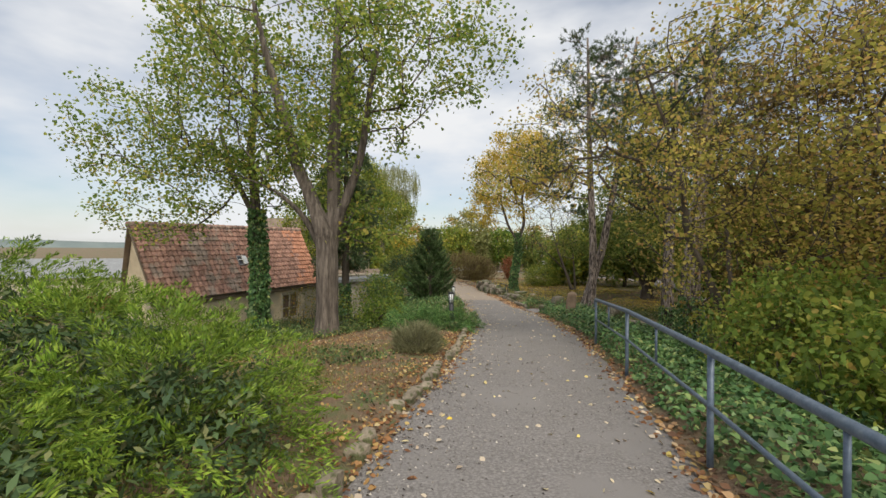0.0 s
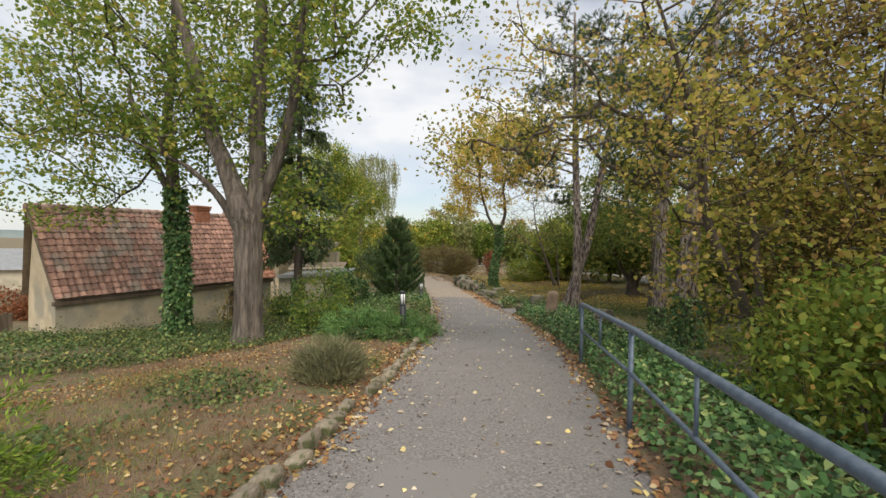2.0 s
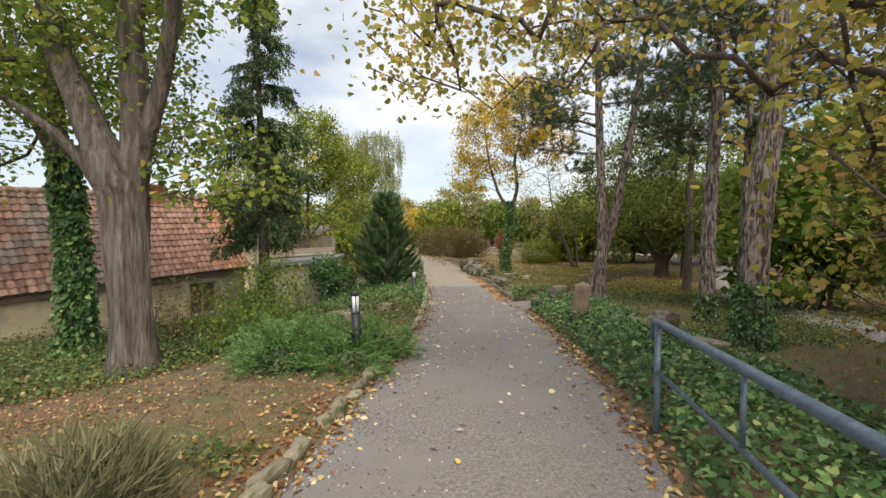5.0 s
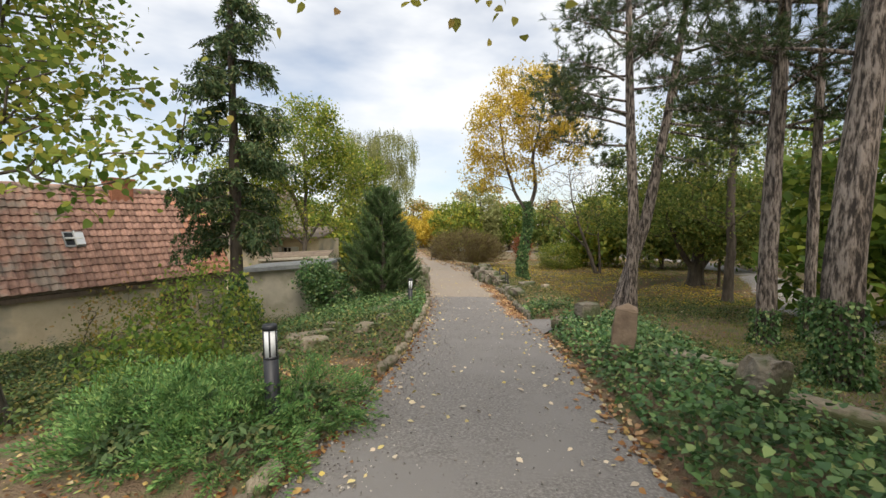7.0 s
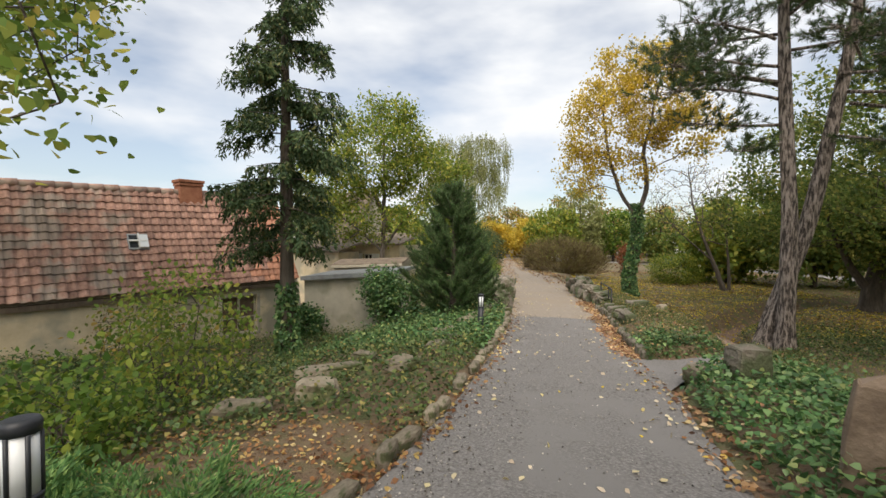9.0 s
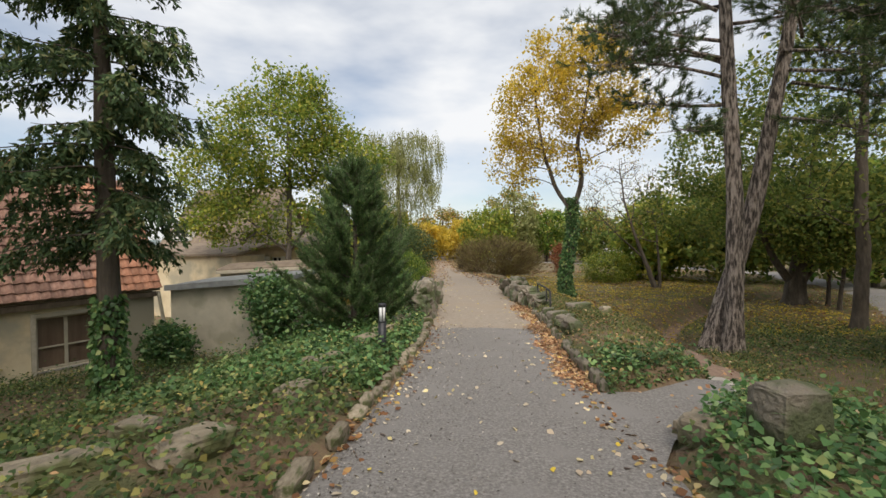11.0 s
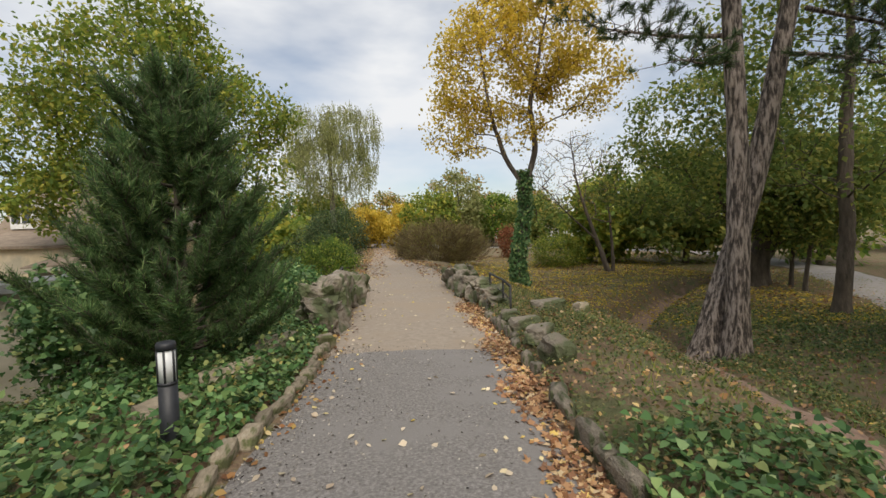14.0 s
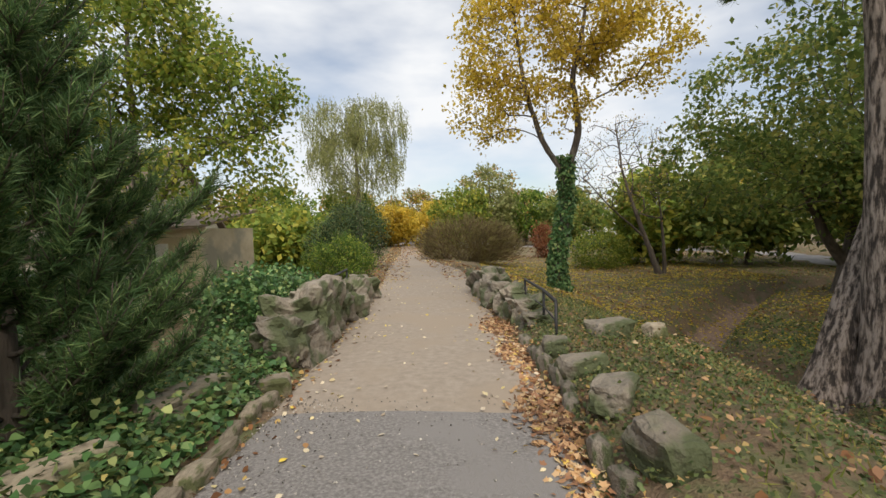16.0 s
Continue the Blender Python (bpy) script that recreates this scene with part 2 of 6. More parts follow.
M_TILEDARK = surface("weathered_tile", [(0.3, (0.16, 0.12, 0.09)), (0.7, (0.3, 0.24, 0.18))], 3, 0.95, 0.5, 20, per_piece=0.2)
M_BRICK = surface("chimney_brick", [(0.3, (0.25, 0.09, 0.05)), (0.7, (0.42, 0.19, 0.11))], 6, 0.95, 0.4, 30)
M_WOOD = surface("weathered_wood", [(0.3, (0.12, 0.085, 0.06)), (0.7, (0.26, 0.2, 0.15))], 8, 0.85, 0.4, 30, stretch=(1, 1, 0.1))
M_BOARD = surface("brown_boarding", [(0.3, (0.1, 0.065, 0.045)), (0.7, (0.2, 0.14, 0.1))], 5, 0.5, 0.2, 30, stretch=(1, 1, 0.15))
M_PALEWOOD = surface("pale_painted_wood", [(0.3, (0.38, 0.34, 0.26)), (0.7, (0.52, 0.47, 0.38))], 6, 0.8, 0.2, 40)
M_WHITE = surface("white_paint", [(0.3, (0.66, 0.66, 0.64)), (0.7, (0.8, 0.8, 0.78))], 4, 0.6, 0.1, 40)
M_RAIL = surface("blue_grey_paint", [(0.3, (0.07, 0.1, 0.145)), (0.55, (0.125, 0.165, 0.22)), (0.75, (0.2, 0.235, 0.28))], 14, 0.5, 0.25, 90, metallic=0.25, dist=0.003)
M_IRON = surface("black_iron", [(0.3, (0.02, 0.02, 0.022)), (0.7, (0.05, 0.05, 0.052))], 10, 0.55, 0.2, 60, metallic=0.4)
M_BOLLARD = surface("anthracite_paint", [(0.3, (0.018, 0.02, 0.026)), (0.7, (0.035, 0.038, 0.046))], 8, 0.5, 0.1, 60)
M_LENS = surface("opal_lens", [(0.3, (0.72, 0.75, 0.78)), (0.7, (0.82, 0.84, 0.86))], 5, 0.35, 0.0)
M_GLASS = surface("dark_glass", [(0.3, (0.02, 0.024, 0.028)), (0.7, (0.05, 0.055, 0.06))], 2, 0.08, 0.0)
M_ROOFING = surface("roofing_felt", [(0.3, (0.16, 0.17, 0.17)), (0.7, (0.27, 0.28, 0.28))], 3, 0.85, 0.2, 30)
M_ZINC = surface("zinc", [(0.3, (0.27, 0.28, 0.28)), (0.7, (0.42, 0.43, 0.43))], 4, 0.5, 0.1, 30, metallic=0.5)
M_CONCRETE = surface("pale_concrete", [(0.3, (0.3, 0.28, 0.25)), (0.7, (0.45, 0.42, 0.38))], 5, 0.9, 0.3, 40)
M_GRIT = foliage("grit", [(0.0, (0.09, 0.08, 0.075)), (0.6, (0.28, 0.26, 0.24)), (1.0, (0.6, 0.56, 0.5))], 0.0, 0.9)
M_CAR = surface("dark_car_paint", [(0.3, (0.05, 0.06, 0.08)), (0.7, (0.07, 0.08, 0.1))], 2, 0.3, 0.0, metallic=0.4)
M_CARW = surface("pale_car_paint", [(0.3, (0.55, 0.57, 0.58)), (0.7, (0.62, 0.63, 0.64))], 2, 0.3, 0.0, metallic=0.2)
M_RUBBER = surface("tyre_rubber", [(0.3, (0.015, 0.015, 0.015)), (0.7, (0.03, 0.03, 0.03))], 6, 0.9, 0.1)
M_HILL = surface("far_hill", [(0.3, (0.13, 0.17, 0.17)), (0.7, (0.2, 0.24, 0.23))], 0.01, 0.95, 0.0)


# ---- mesh helpers ----
def mesh_of(name, verts, faces, material, smooth=False):
    me = bpy.data.meshes.new(name)
    me.from_pydata([tuple(v) for v in verts], [], faces)
    me.materials.append(material)
    if smooth:
        me.polygons.foreach_set("use_smooth", [True] * len(me.polygons))
    me.update()
    return me


def part(name, bm, material, parent=None, label=""):
    """Links a bmesh or mesh as one object, under parent if given."""
    if isinstance(bm, bmesh.types.BMesh):
        me = bpy.data.meshes.new(name)
        bm.to_mesh(me)
        bm.free()
        me.materials.append(material)
    else:
        me = bm
    ob = new(name, me)
    if parent is not None:
        ob.parent = parent
    return tagged(ob, label)


def thing(name, m, label, category, group="", kind=""):
    ob = new(name)
    ob.empty_display_size = 0.2
    ob.matrix_world = m
    bpy.context.view_layer.update()
    return tagged(ob, label, category, group, kind)


def box(bm, x0, x1, y0, y1, z0, z1, bevel=0.0, m=None):
    r = bmesh.ops.create_cube(bm, size=1.0)
    vs = r["verts"]
    for v in vs:
        v.co = Vector((x0 + (v.co.x + 0.5) * (x1 - x0), y0 + (v.co.y + 0.5) * (y1 - y0), z0 + (v.co.z + 0.5) * (z1 - z0)))
    if bevel:
        es = list({e for v in vs for e in v.link_edges})
        r = bmesh.ops.bevel(bm, geom=es, offset=bevel, segments=2, affect="EDGES", profile=0.5)
        vs = list({v for v in r["verts"]} | {v for v in vs if v.is_valid})
    if m is not None:
        bmesh.ops.transform(bm, matrix=m, verts=[v for v in vs if v.is_valid])
    return bm


def boxed(name, dims, material, parent, bevel=0.01, label="", m=None):
    return part(name, box(bmesh.new(), *dims, bevel=bevel, m=m), material, parent, label)


def tube_data(paths, sides=7):
    """Verts and faces of round tubes; a path is a list of (x, y, z, r)."""
    verts, faces = [], []
    ang = np.linspace(0, 2 * np.pi, sides, endpoint=False)
    ca, sa = np.cos(ang), np.sin(ang)
    for p in paths:
        p = np.asarray(p, float)
        if len(p) < 2:
            continue
        t = np.gradient(p[:, :3], axis=0)
        t /= np.linalg.norm(t, axis=1)[:, None] + 1e-9
        ref = np.array([1.0, 0, 0]) if abs(t[0][0]) < 0.8 else np.array([0, 1.0, 0])
        base = len(verts)
        for q, d in zip(p, t):
            a = np.cross(d, ref)
            a /= np.linalg.norm(a) + 1e-9
            b = np.cross(d, a)
            ref = np.cross(a, d)
            verts.extend((q[:3] + q[3] * (ca[:, None] * a + sa[:, None] * b)).tolist())
        n = len(p)
        for i in range(n - 1):
            for j in range(sides):
                k = (j + 1) % sides
                faces.append((base + i * sides + j, base + i * sides + k, base + (i + 1) * sides + k, base + (i + 1) * sides + j))
        faces.append(tuple(base + (n - 1) * sides + j for j in range(sides)))
        faces.append(tuple(base + j for j in reversed(range(sides))))
    return verts, faces


def tubes(name, paths, material, parent, sides=7, label=""):
    v, f = tube_data(paths, sides)
    return part(name, mesh_of(name, v, f, material, True), material, parent, label)


LEAF = np.array([(0, 0), (0.28, 0.3), (0.3, 0.55), (0, 1), (-0.3, 0.55), (-0.28, 0.3)])
RHOMB = np.array([(0, 0), (0.34, 0.45), (0, 1), (-0.34, 0.45)])
STAR = np.array([(0, 0), (0.32, -0.05), (0.3, 0.25), (0.62, 0.42), (0.3, 0.55), (0, 1), (-0.3, 0.55), (-0.62, 0.42), (-0.3, 0.25), (-0.32, -0.05)])
IVYLEAF = np.array([(0, 0), (0.36, -0.02), (0.5, 0.35), (0.25, 0.5), (0, 1), (-0.25, 0.5), (-0.5, 0.35), (-0.36, -0.02)])
IVYSMALL = np.array([(0, 0), (0.42, 0.08), (0.36, 0.5), (0, 1), (-0.36, 0.5), (-0.42, 0.08)])
KITE = np.array([(0, 0), (0.42, 0.32), (0, 1), (-0.42, 0.32)])
LOBED = np.array([(0, 0), (0.36, 0.1), (0.4, 0.48), (0, 1), (-0.4, 0.48), (-0.36, 0.1)])
NEEDLE = np.array([(-0.5, 0), (0.5, 0), (0.0, 1)])
BLADE = np.array([(-0.5, 0), (0.5, 0), (0.25, 0.7), (0, 1), (-0.3, 0.65)])


def leaf_mesh(name, pts, sizes, shape, material, rng, tilt=0.9, dirs=None, width=1.0, fold=0.25, jitter=0.35):
    """Many flat leaves in one mesh. dirs: the way each leaf points; without it they lie any way, tilted from level by about tilt radians."""
    pts = np.asarray(pts, float)
    n = len(pts)
    sizes = np.broadcast_to(np.asarray(sizes, float), (n,))
    if dirs is None:
        head = rng.uniform(0, 2 * np.pi, n)
        dip = rng.normal(-0.25, tilt, n)
        d = np.stack([np.cos(head) * np.cos(dip), np.sin(head) * np.cos(dip), np.sin(dip)], 1)
    else:
        d = np.asarray(dirs, float) + rng.normal(0, jitter, (n, 3))
        d /= np.linalg.norm(d, axis=1)[:, None] + 1e-9
    up = np.array([0, 0, 1.0]) + rng.normal(0, 0.45 if dirs is None else 1.5, (n, 3))
    s = np.cross(d, up)
    s /= np.linalg.norm(s, axis=1)[:, None] + 1e-9
    nn = np.cross(s, d)
    k = len(shape)
    co = (pts[:, None, :] + sizes[:, None, None] * (shape[None, :, 0:1] * width * s[:, None, :] + shape[None, :, 1:2] * d[:, None, :]
          + fold * np.abs(shape[None, :, 0:1]) * width * nn[:, None, :]))
    me = bpy.data.meshes.new(name)
    me.vertices.add(n * k)
    me.vertices.foreach_set("co", co.reshape(-1))
    me.loops.add(n * k)
    me.loops.foreach_set("vertex_index", np.arange(n * k, dtype=np.int32))
    me.polygons.add(n)
    me.polygons.foreach_set("loop_start", np.arange(0, n * k, k, dtype=np.int32))
    me.materials.append(material)
    me.update(calc_edges=True)
    return me


def ss(v, a, b):
    u = np.clip((np.asarray(v, float) - a) / (b - a), 0, 1)
    return u * u * (3 - 2 * u)


# ---- ground ----
PROF_Y, PROF_Z = [-40, 0, 22, 30, 40, 60, 90, 300], [2.2, -0.05, -1.27, -1.6, -1.9, -2.1, -2.3, -2.3]
LEFT_Y = [-30, 0, 3.5, 5, 7, 9, 11.5, 14, 17, 21, 24, 26.5, 29, 34, 38, 49, 66, 77, 120]
LEFT_X = [-2.8, -1.0, -0.55, -0.3, 0.1, 0.5, 0.8, 1.05, 1.28, 1.25, 1.15, 0.9, 0.6, -0.15, -0.65, -2.35, -4.5, -6.4, -14]
RIGHT_Y = [-30, 0, 4, 7.2, 10.7, 13, 18, 22, 27, 31, 35, 41, 45, 51, 63, 76, 120]
RIGHT_X = [0.2, 1.75, 2.45, 3.1, 3.72, 3.95, 4.1, 3.9, 3.85, 3.5, 3.2, 2.9, 2.3, 0.6, -2.0, -4.3, -11]


def prof(y):
    return np.interp(y, PROF_Y, PROF_Z)


def edge_l(y):
    return np.interp(y, LEFT_Y, LEFT_X)


def edge_r(y):
    return np.interp(y, RIGHT_Y, RIGHT_X)


DITCH = np.array([(8.6, 28.5), (9.0, 31.5), (9.8, 35.5), (12.5, 39.0), (16.0, 43.0), (22.0, 46.0)])
TRACK = np.array([(6.1, 20.9), (6.5, 22.2), (6.9, 23.8), (7.1, 25.2), (7.4, 26.7), (8.0, 29.0), (8.5, 31.0)])


def to_line(x, y, line):
    """Distance from points to a polyline."""
    best = np.full(np.shape(x), 1e9)
    for (ax, ay), (bx, by) in zip(line[:-1], line[1:]):
        dx, dy = bx - ax, by - ay
        u = np.clip(((x - ax) * dx + (y - ay) * dy) / (dx * dx + dy * dy), 0, 1)
        best = np.minimum(best, np.hypot(x - ax - u * dx, y - ay - u * dy))
    return best


def ground(x, y, under=True):
    """Height of the ground; under: pressed down beneath the walked path, whose surface is a sheet of its own."""
    x, y = np.asarray(x, float), np.asarray(y, float)
    b = prof(y)
    dl, dr = edge_l(y) - x, x - edge_r(y)
    fl = np.interp(y, [-10, 8, 13, 18, 24, 36, 45, 60], [-0.3, -0.35, -0.5, -0.95, -1.35, -1.2, -0.5, -0.3])
    fr = np.interp(y, [-10, 5, 15, 20, 30, 35, 45, 60], [-2.0, -2.0, -1.42, -1.45, -1.45, -1.6, -1.1, -0.6])
    fork = ss(y - 18.35 - 1.36 * (x - 4.1), -0.15, 0.2) * (1 - ss(y - 20.4 - 0.72 * (x - 4.2), 0, 0.3)) * (1 - ss(x, 5.9, 6.6))
    z = b + 0.1 * ss(dl, 0.0, 0.5) + fl * ss(dl, 1.0, 6.5) + 0.2 * ss(dr, 0.05, 0.5) * (1 - fork) * (1 - ss(y, 40, 50)) + fr * ss(dr, 0.8 + 1.1 * fork, 6.6)
    off = np.maximum(dl, dr)
    bumps = 0.05 * np.sin(1.7 * x + 0.6 * y) * np.sin(1.3 * y - 0.4 * x) + 0.03 * np.sin(4.1 * x + 1.0) * np.sin(3.7 * y)
    z = z + bumps * ss(off, 0.3, 1.5) * (1 - fork) - 0.05 * fork
    z = z - 0.95 * (1 - ss(to_line(x, y, DITCH), 0.35, 1.3))
    z = z - 0.12 * (1 - ss(to_line(x, y, TRACK), 0.35, 0.8)) * ss(dr, 0.3, 1)
    if under:
        z = z - 0.06 * (1 - ss(off, -0.12, 0.03))
    return z


def gz(x, y):
    return float(ground(x, y, False))


def grid_mesh(name, xs, ys, material, f):
    X, Y = np.meshgrid(xs, ys)
    Z = f(X, Y)
    n, m = X.shape
    v = np.stack([X, Y, Z], -1).reshape(-1, 3)
    fcs = [(i * m + j, i * m + j + 1, (i + 1) * m + j + 1, (i + 1) * m + j) for i in range(n - 1) for j in range(m - 1)]
    return mesh_of(name, v, fcs, material, True)


gx = np.concatenate([[-3000, -800, -300, -150, -90, -60, -40, -30, -24], np.arange(-20, -6, 0.5), np.arange(-6, 12, 0.2), np.arange(12, 26, 0.5), [28, 33, 40, 60, 90, 150, 300, 800, 3000]])
gy = np.concatenate([[-3000, -500, -100, -40, -20, -10, -6], np.arange(-4, 44, 0.2), np.arange(44, 80, 1.0), [85, 95, 120, 160, 250, 500, 1000, 4000]])
part("ground", grid_mesh("ground", gx, gy, M_SOIL, ground), M_SOIL)
tagged(bpy.data.objects["ground"], "brown soil and short grass ground sloping to both sides", "ground", kind="structure")


def strip(name, ys, material, lift=0.0, inset=0.0, cols=15, label="", ragged=0.0):
    v, fcs = [], []
    for y in ys:
        a, b = edge_l(y) + inset, edge_r(y) - inset
        w = 0.06 * noise.noise((y * 0.9, 3, 0)) + 0.03 * noise.noise((y * 4, 8, 0))
        a, b = a + w, b + 0.06 * noise.noise((y * 0.9, 33, 0)) + 0.03 * noise.noise((y * 4, 38, 0))
        for j in range(cols):
            u = j / (cols - 1)
            x = a + (b - a) * u
            yy = y + ragged * (0.7 * noise.noise((x * 1.1, 5, 0)) + 0.35 * noise.noise((x * 4.3, 9, 0))) * max(0, 1 - (y - ys[0]) / 2.0)
            v.append((x, yy, float(prof(yy)) + lift + 0.035 * math.sin(math.pi * u) + 0.012 * noise.noise((x * 1.5, y * 1.5, 0)) - 0.02 * (j in (0, cols - 1)) - ragged * 0.03 * max(0, 1 - (y - ys[0]) / 1.2)))
    n = len(ys)
    for i in range(n - 1):
        for j in range(cols - 1):
            fcs.append((i * cols + j, i * cols + j + 1, (i + 1) * cols + j + 1, (i + 1) * cols + j))
    ob = part(name, mesh_of(name, v, fcs, material, True), material)
    return tagged(ob, label, "path", kind="structure")


strip("path", np.arange(-10, 25.7, 0.2), M_ASPHALT, label="grey worn asphalt footpath with grit along its edges")
strip("path_2", np.concatenate([np.arange(25.5, 44, 0.25), np.arange(44, 110, 1.0)]), M_SAND, 0.006, cols=31, ragged=1.0, label="pale packed sand footpath beyond the asphalt")


# ---- trees ----
def in_ellipsoids(rng, n, balls, shell=0.55):
    w = np.array([b[6] if len(b) > 6 else b[3] * b[4] * b[5] for b in balls])
    pick = rng.choice(len(balls), n, p=w / w.sum())
    d = rng.normal(size=(n, 3))
    d /= np.linalg.norm(d, axis=1)[:, None]
    r = rng.uniform(0, 1, n) ** (1 / 3) * (1 - shell) + shell * rng.uniform(0.75, 1.05, n)
    bb = np.array([b[:6] for b in balls])[pick]
    return bb[:, :3] + d * r[:, None] * bb[:, 3:]


def grow(trunks, tips, rng, wiggle=0.12, twig=0.006, step=0.45):
    """Joins every tip to the nearest lower wood and thickens limbs by the tips that they carry. Returns limb paths."""
    nodes, parents, fixed = [], [], []
    for tr in trunks:
        tr = np.array(tr, float)
        first = True
        for a, b in zip(tr[:-1], tr[1:]):
            k = max(2, int(np.linalg.norm(b[:3] - a[:3]) / 0.4))
            for u in np.linspace(0, 1, k, endpoint=False):
                nodes.append((a + (b - a) * u)[:3])
                fixed.append((a + (b - a) * u)[3])
                parents.append(-1)
        nodes.append(tr[-1][:3])
        fixed.append(tr[-1][3])
        parents.append(-1)
    P = np.zeros((len(nodes) + len(tips) * 14, 3))
    n = len(nodes)
    P[:n] = nodes
    d0 = np.array([np.min(np.linalg.norm(P[:n] - t, axis=1)) for t in tips])
    limbs = []
    count = np.zeros(len(P))
    for i in np.argsort(d0):
        t = tips[i]
        v = t - P[:n]
        dist = np.linalg.norm(v, axis=1)
        cost = dist + 0.9 * np.maximum(0, 0.25 * dist - v[:, 2])
        j = int(np.argmin(cost))
        L = dist[j]
        k = int(np.clip(L / step, 1, 12))
        a = P[j].copy()
        start = n
        last = j
        mid = (a + t) / 2 + rng.normal(0, wiggle * L, 3) + np.array([0, 0, 0.08 * L])
        chain = [j]
        for q in range(1, k + 1):
            u = q / k
            P[n] = (1 - u) ** 2 * a + 2 * u * (1 - u) * mid + u * u * t
            parents.append(last)
            last = n
            chain.append(n)
            n += 1
        limbs.append(chain)
    par = np.array(parents)
    for i in range(n - 1, len(nodes) - 1, -1):
        count[i] = max(count[i], 1)
        if par[i] >= len(nodes):
            count[par[i]] += count[i]
    rad = twig * np.maximum(count, 1) ** 0.5
    out = []
    for c in limbs:
        rr = [rad[x] for x in c]
        rr[0] = min(rr[1] * 1.25, fixed[c[0]] * 0.8) if c[0] < len(nodes) else min(rr[1] * 1.2, rad[c[0]])
        out.append([(*P[x], r) for x, r in zip(c, rr)])
    return out


def tree(name, base, trunks, balls, clumps, per, size, shape, leafmat, bark, label, seed, spread=0.35, category="tree", group="", twig=0.007, sides=9, shell=0.5, sag=0.0, step=0.45, tilt=0.8):
    """A tree of trunk, limbs and a crown of single leaves in clumps. Coordinates are from its base."""
    rng = np.random.default_rng(seed)
    ob = thing(name, pose(*base), label, category, group)
    if trunks:
        ws = []
        for tr in trunks:
            tr = np.array(tr, float)
            k = max(6, int(np.linalg.norm(tr[-1, :3] - tr[0, :3]) / 0.3))
            s = np.linspace(0, len(tr) - 1, k)
            q = np.stack([np.interp(s, np.arange(len(tr)), tr[:, c]) for c in range(4)], 1)
            for _ in range(2):
                q[1:-1] = 0.25 * q[:-2] + 0.5 * q[1:-1] + 0.25 * q[2:]
            q[:, :2] += 0.02 * np.cumsum(rng.normal(0, 1, (k, 2)), 0) * (q[:, 3:4] < 0.3)
            ws.append(q)
        trunks = ws
        for i, q in enumerate(trunks):
            part("trunk", rough_tube(q, bark, rng, sides + 5), bark, ob)
    tips = in_ellipsoids(rng, clumps, balls, shell)
    if trunks:
        limbs = grow(trunks, tips, rng, twig=twig, step=step)
        v, f = tube_data(limbs, 5 if sides > 6 else 3)
        part("branchwork", mesh_of("branchwork", v, f, bark, True), bark, ob)
    idx = rng.integers(0, len(tips), clumps * per)
    off = rng.normal(0, spread, (len(idx), 3))
    off[:, 2] = off[:, 2] * 0.7 - np.abs(off[:, 2]) * sag
    pts = tips[idx] + off
    part("crown", leaf_mesh("crown", pts, rng.uniform(0.65, 1.25, len(pts)) * size, shape, leafmat, rng, tilt=tilt), leafmat, ob)
    return ob


def rough_tube(q, material, rng, sides=14):
    """A trunk with a flared foot and uneven, ridged bark."""
    ph = rng.uniform(0, 6.28, 4)
    ang = np.linspace(0, 2 * np.pi, sides, endpoint=False)
    v, f = [], []
    for i, p in enumerate(q):
        flare = 1 + 0.55 * math.exp(-max(0, p[2] - q[0][2]) / 0.35) * (q[0][2] < 0)
        for a in ang:
            r = p[3] * flare * (1 + 0.09 * math.sin(3 * a + ph[0] + p[2] * 0.4) + 0.06 * math.sin(5 * a + ph[1] - p[2] * 0.7) + 0.05 * math.sin(9 * a + ph[2] + p[2]))
            v.append((p[0] + r * math.cos(a), p[1] + r * math.sin(a), p[2]))
    n = len(q)
    for i in range(n - 1):
        for j in range(sides):
            k = (j + 1) % sides
            f.append((i * sides + j, i * sides + k, (i + 1) * sides + k, (i + 1) * sides + j))
    f.append(tuple((n - 1) * sides + j for j in range(sides)))
    return mesh_of("trunk", v, f, material, True)


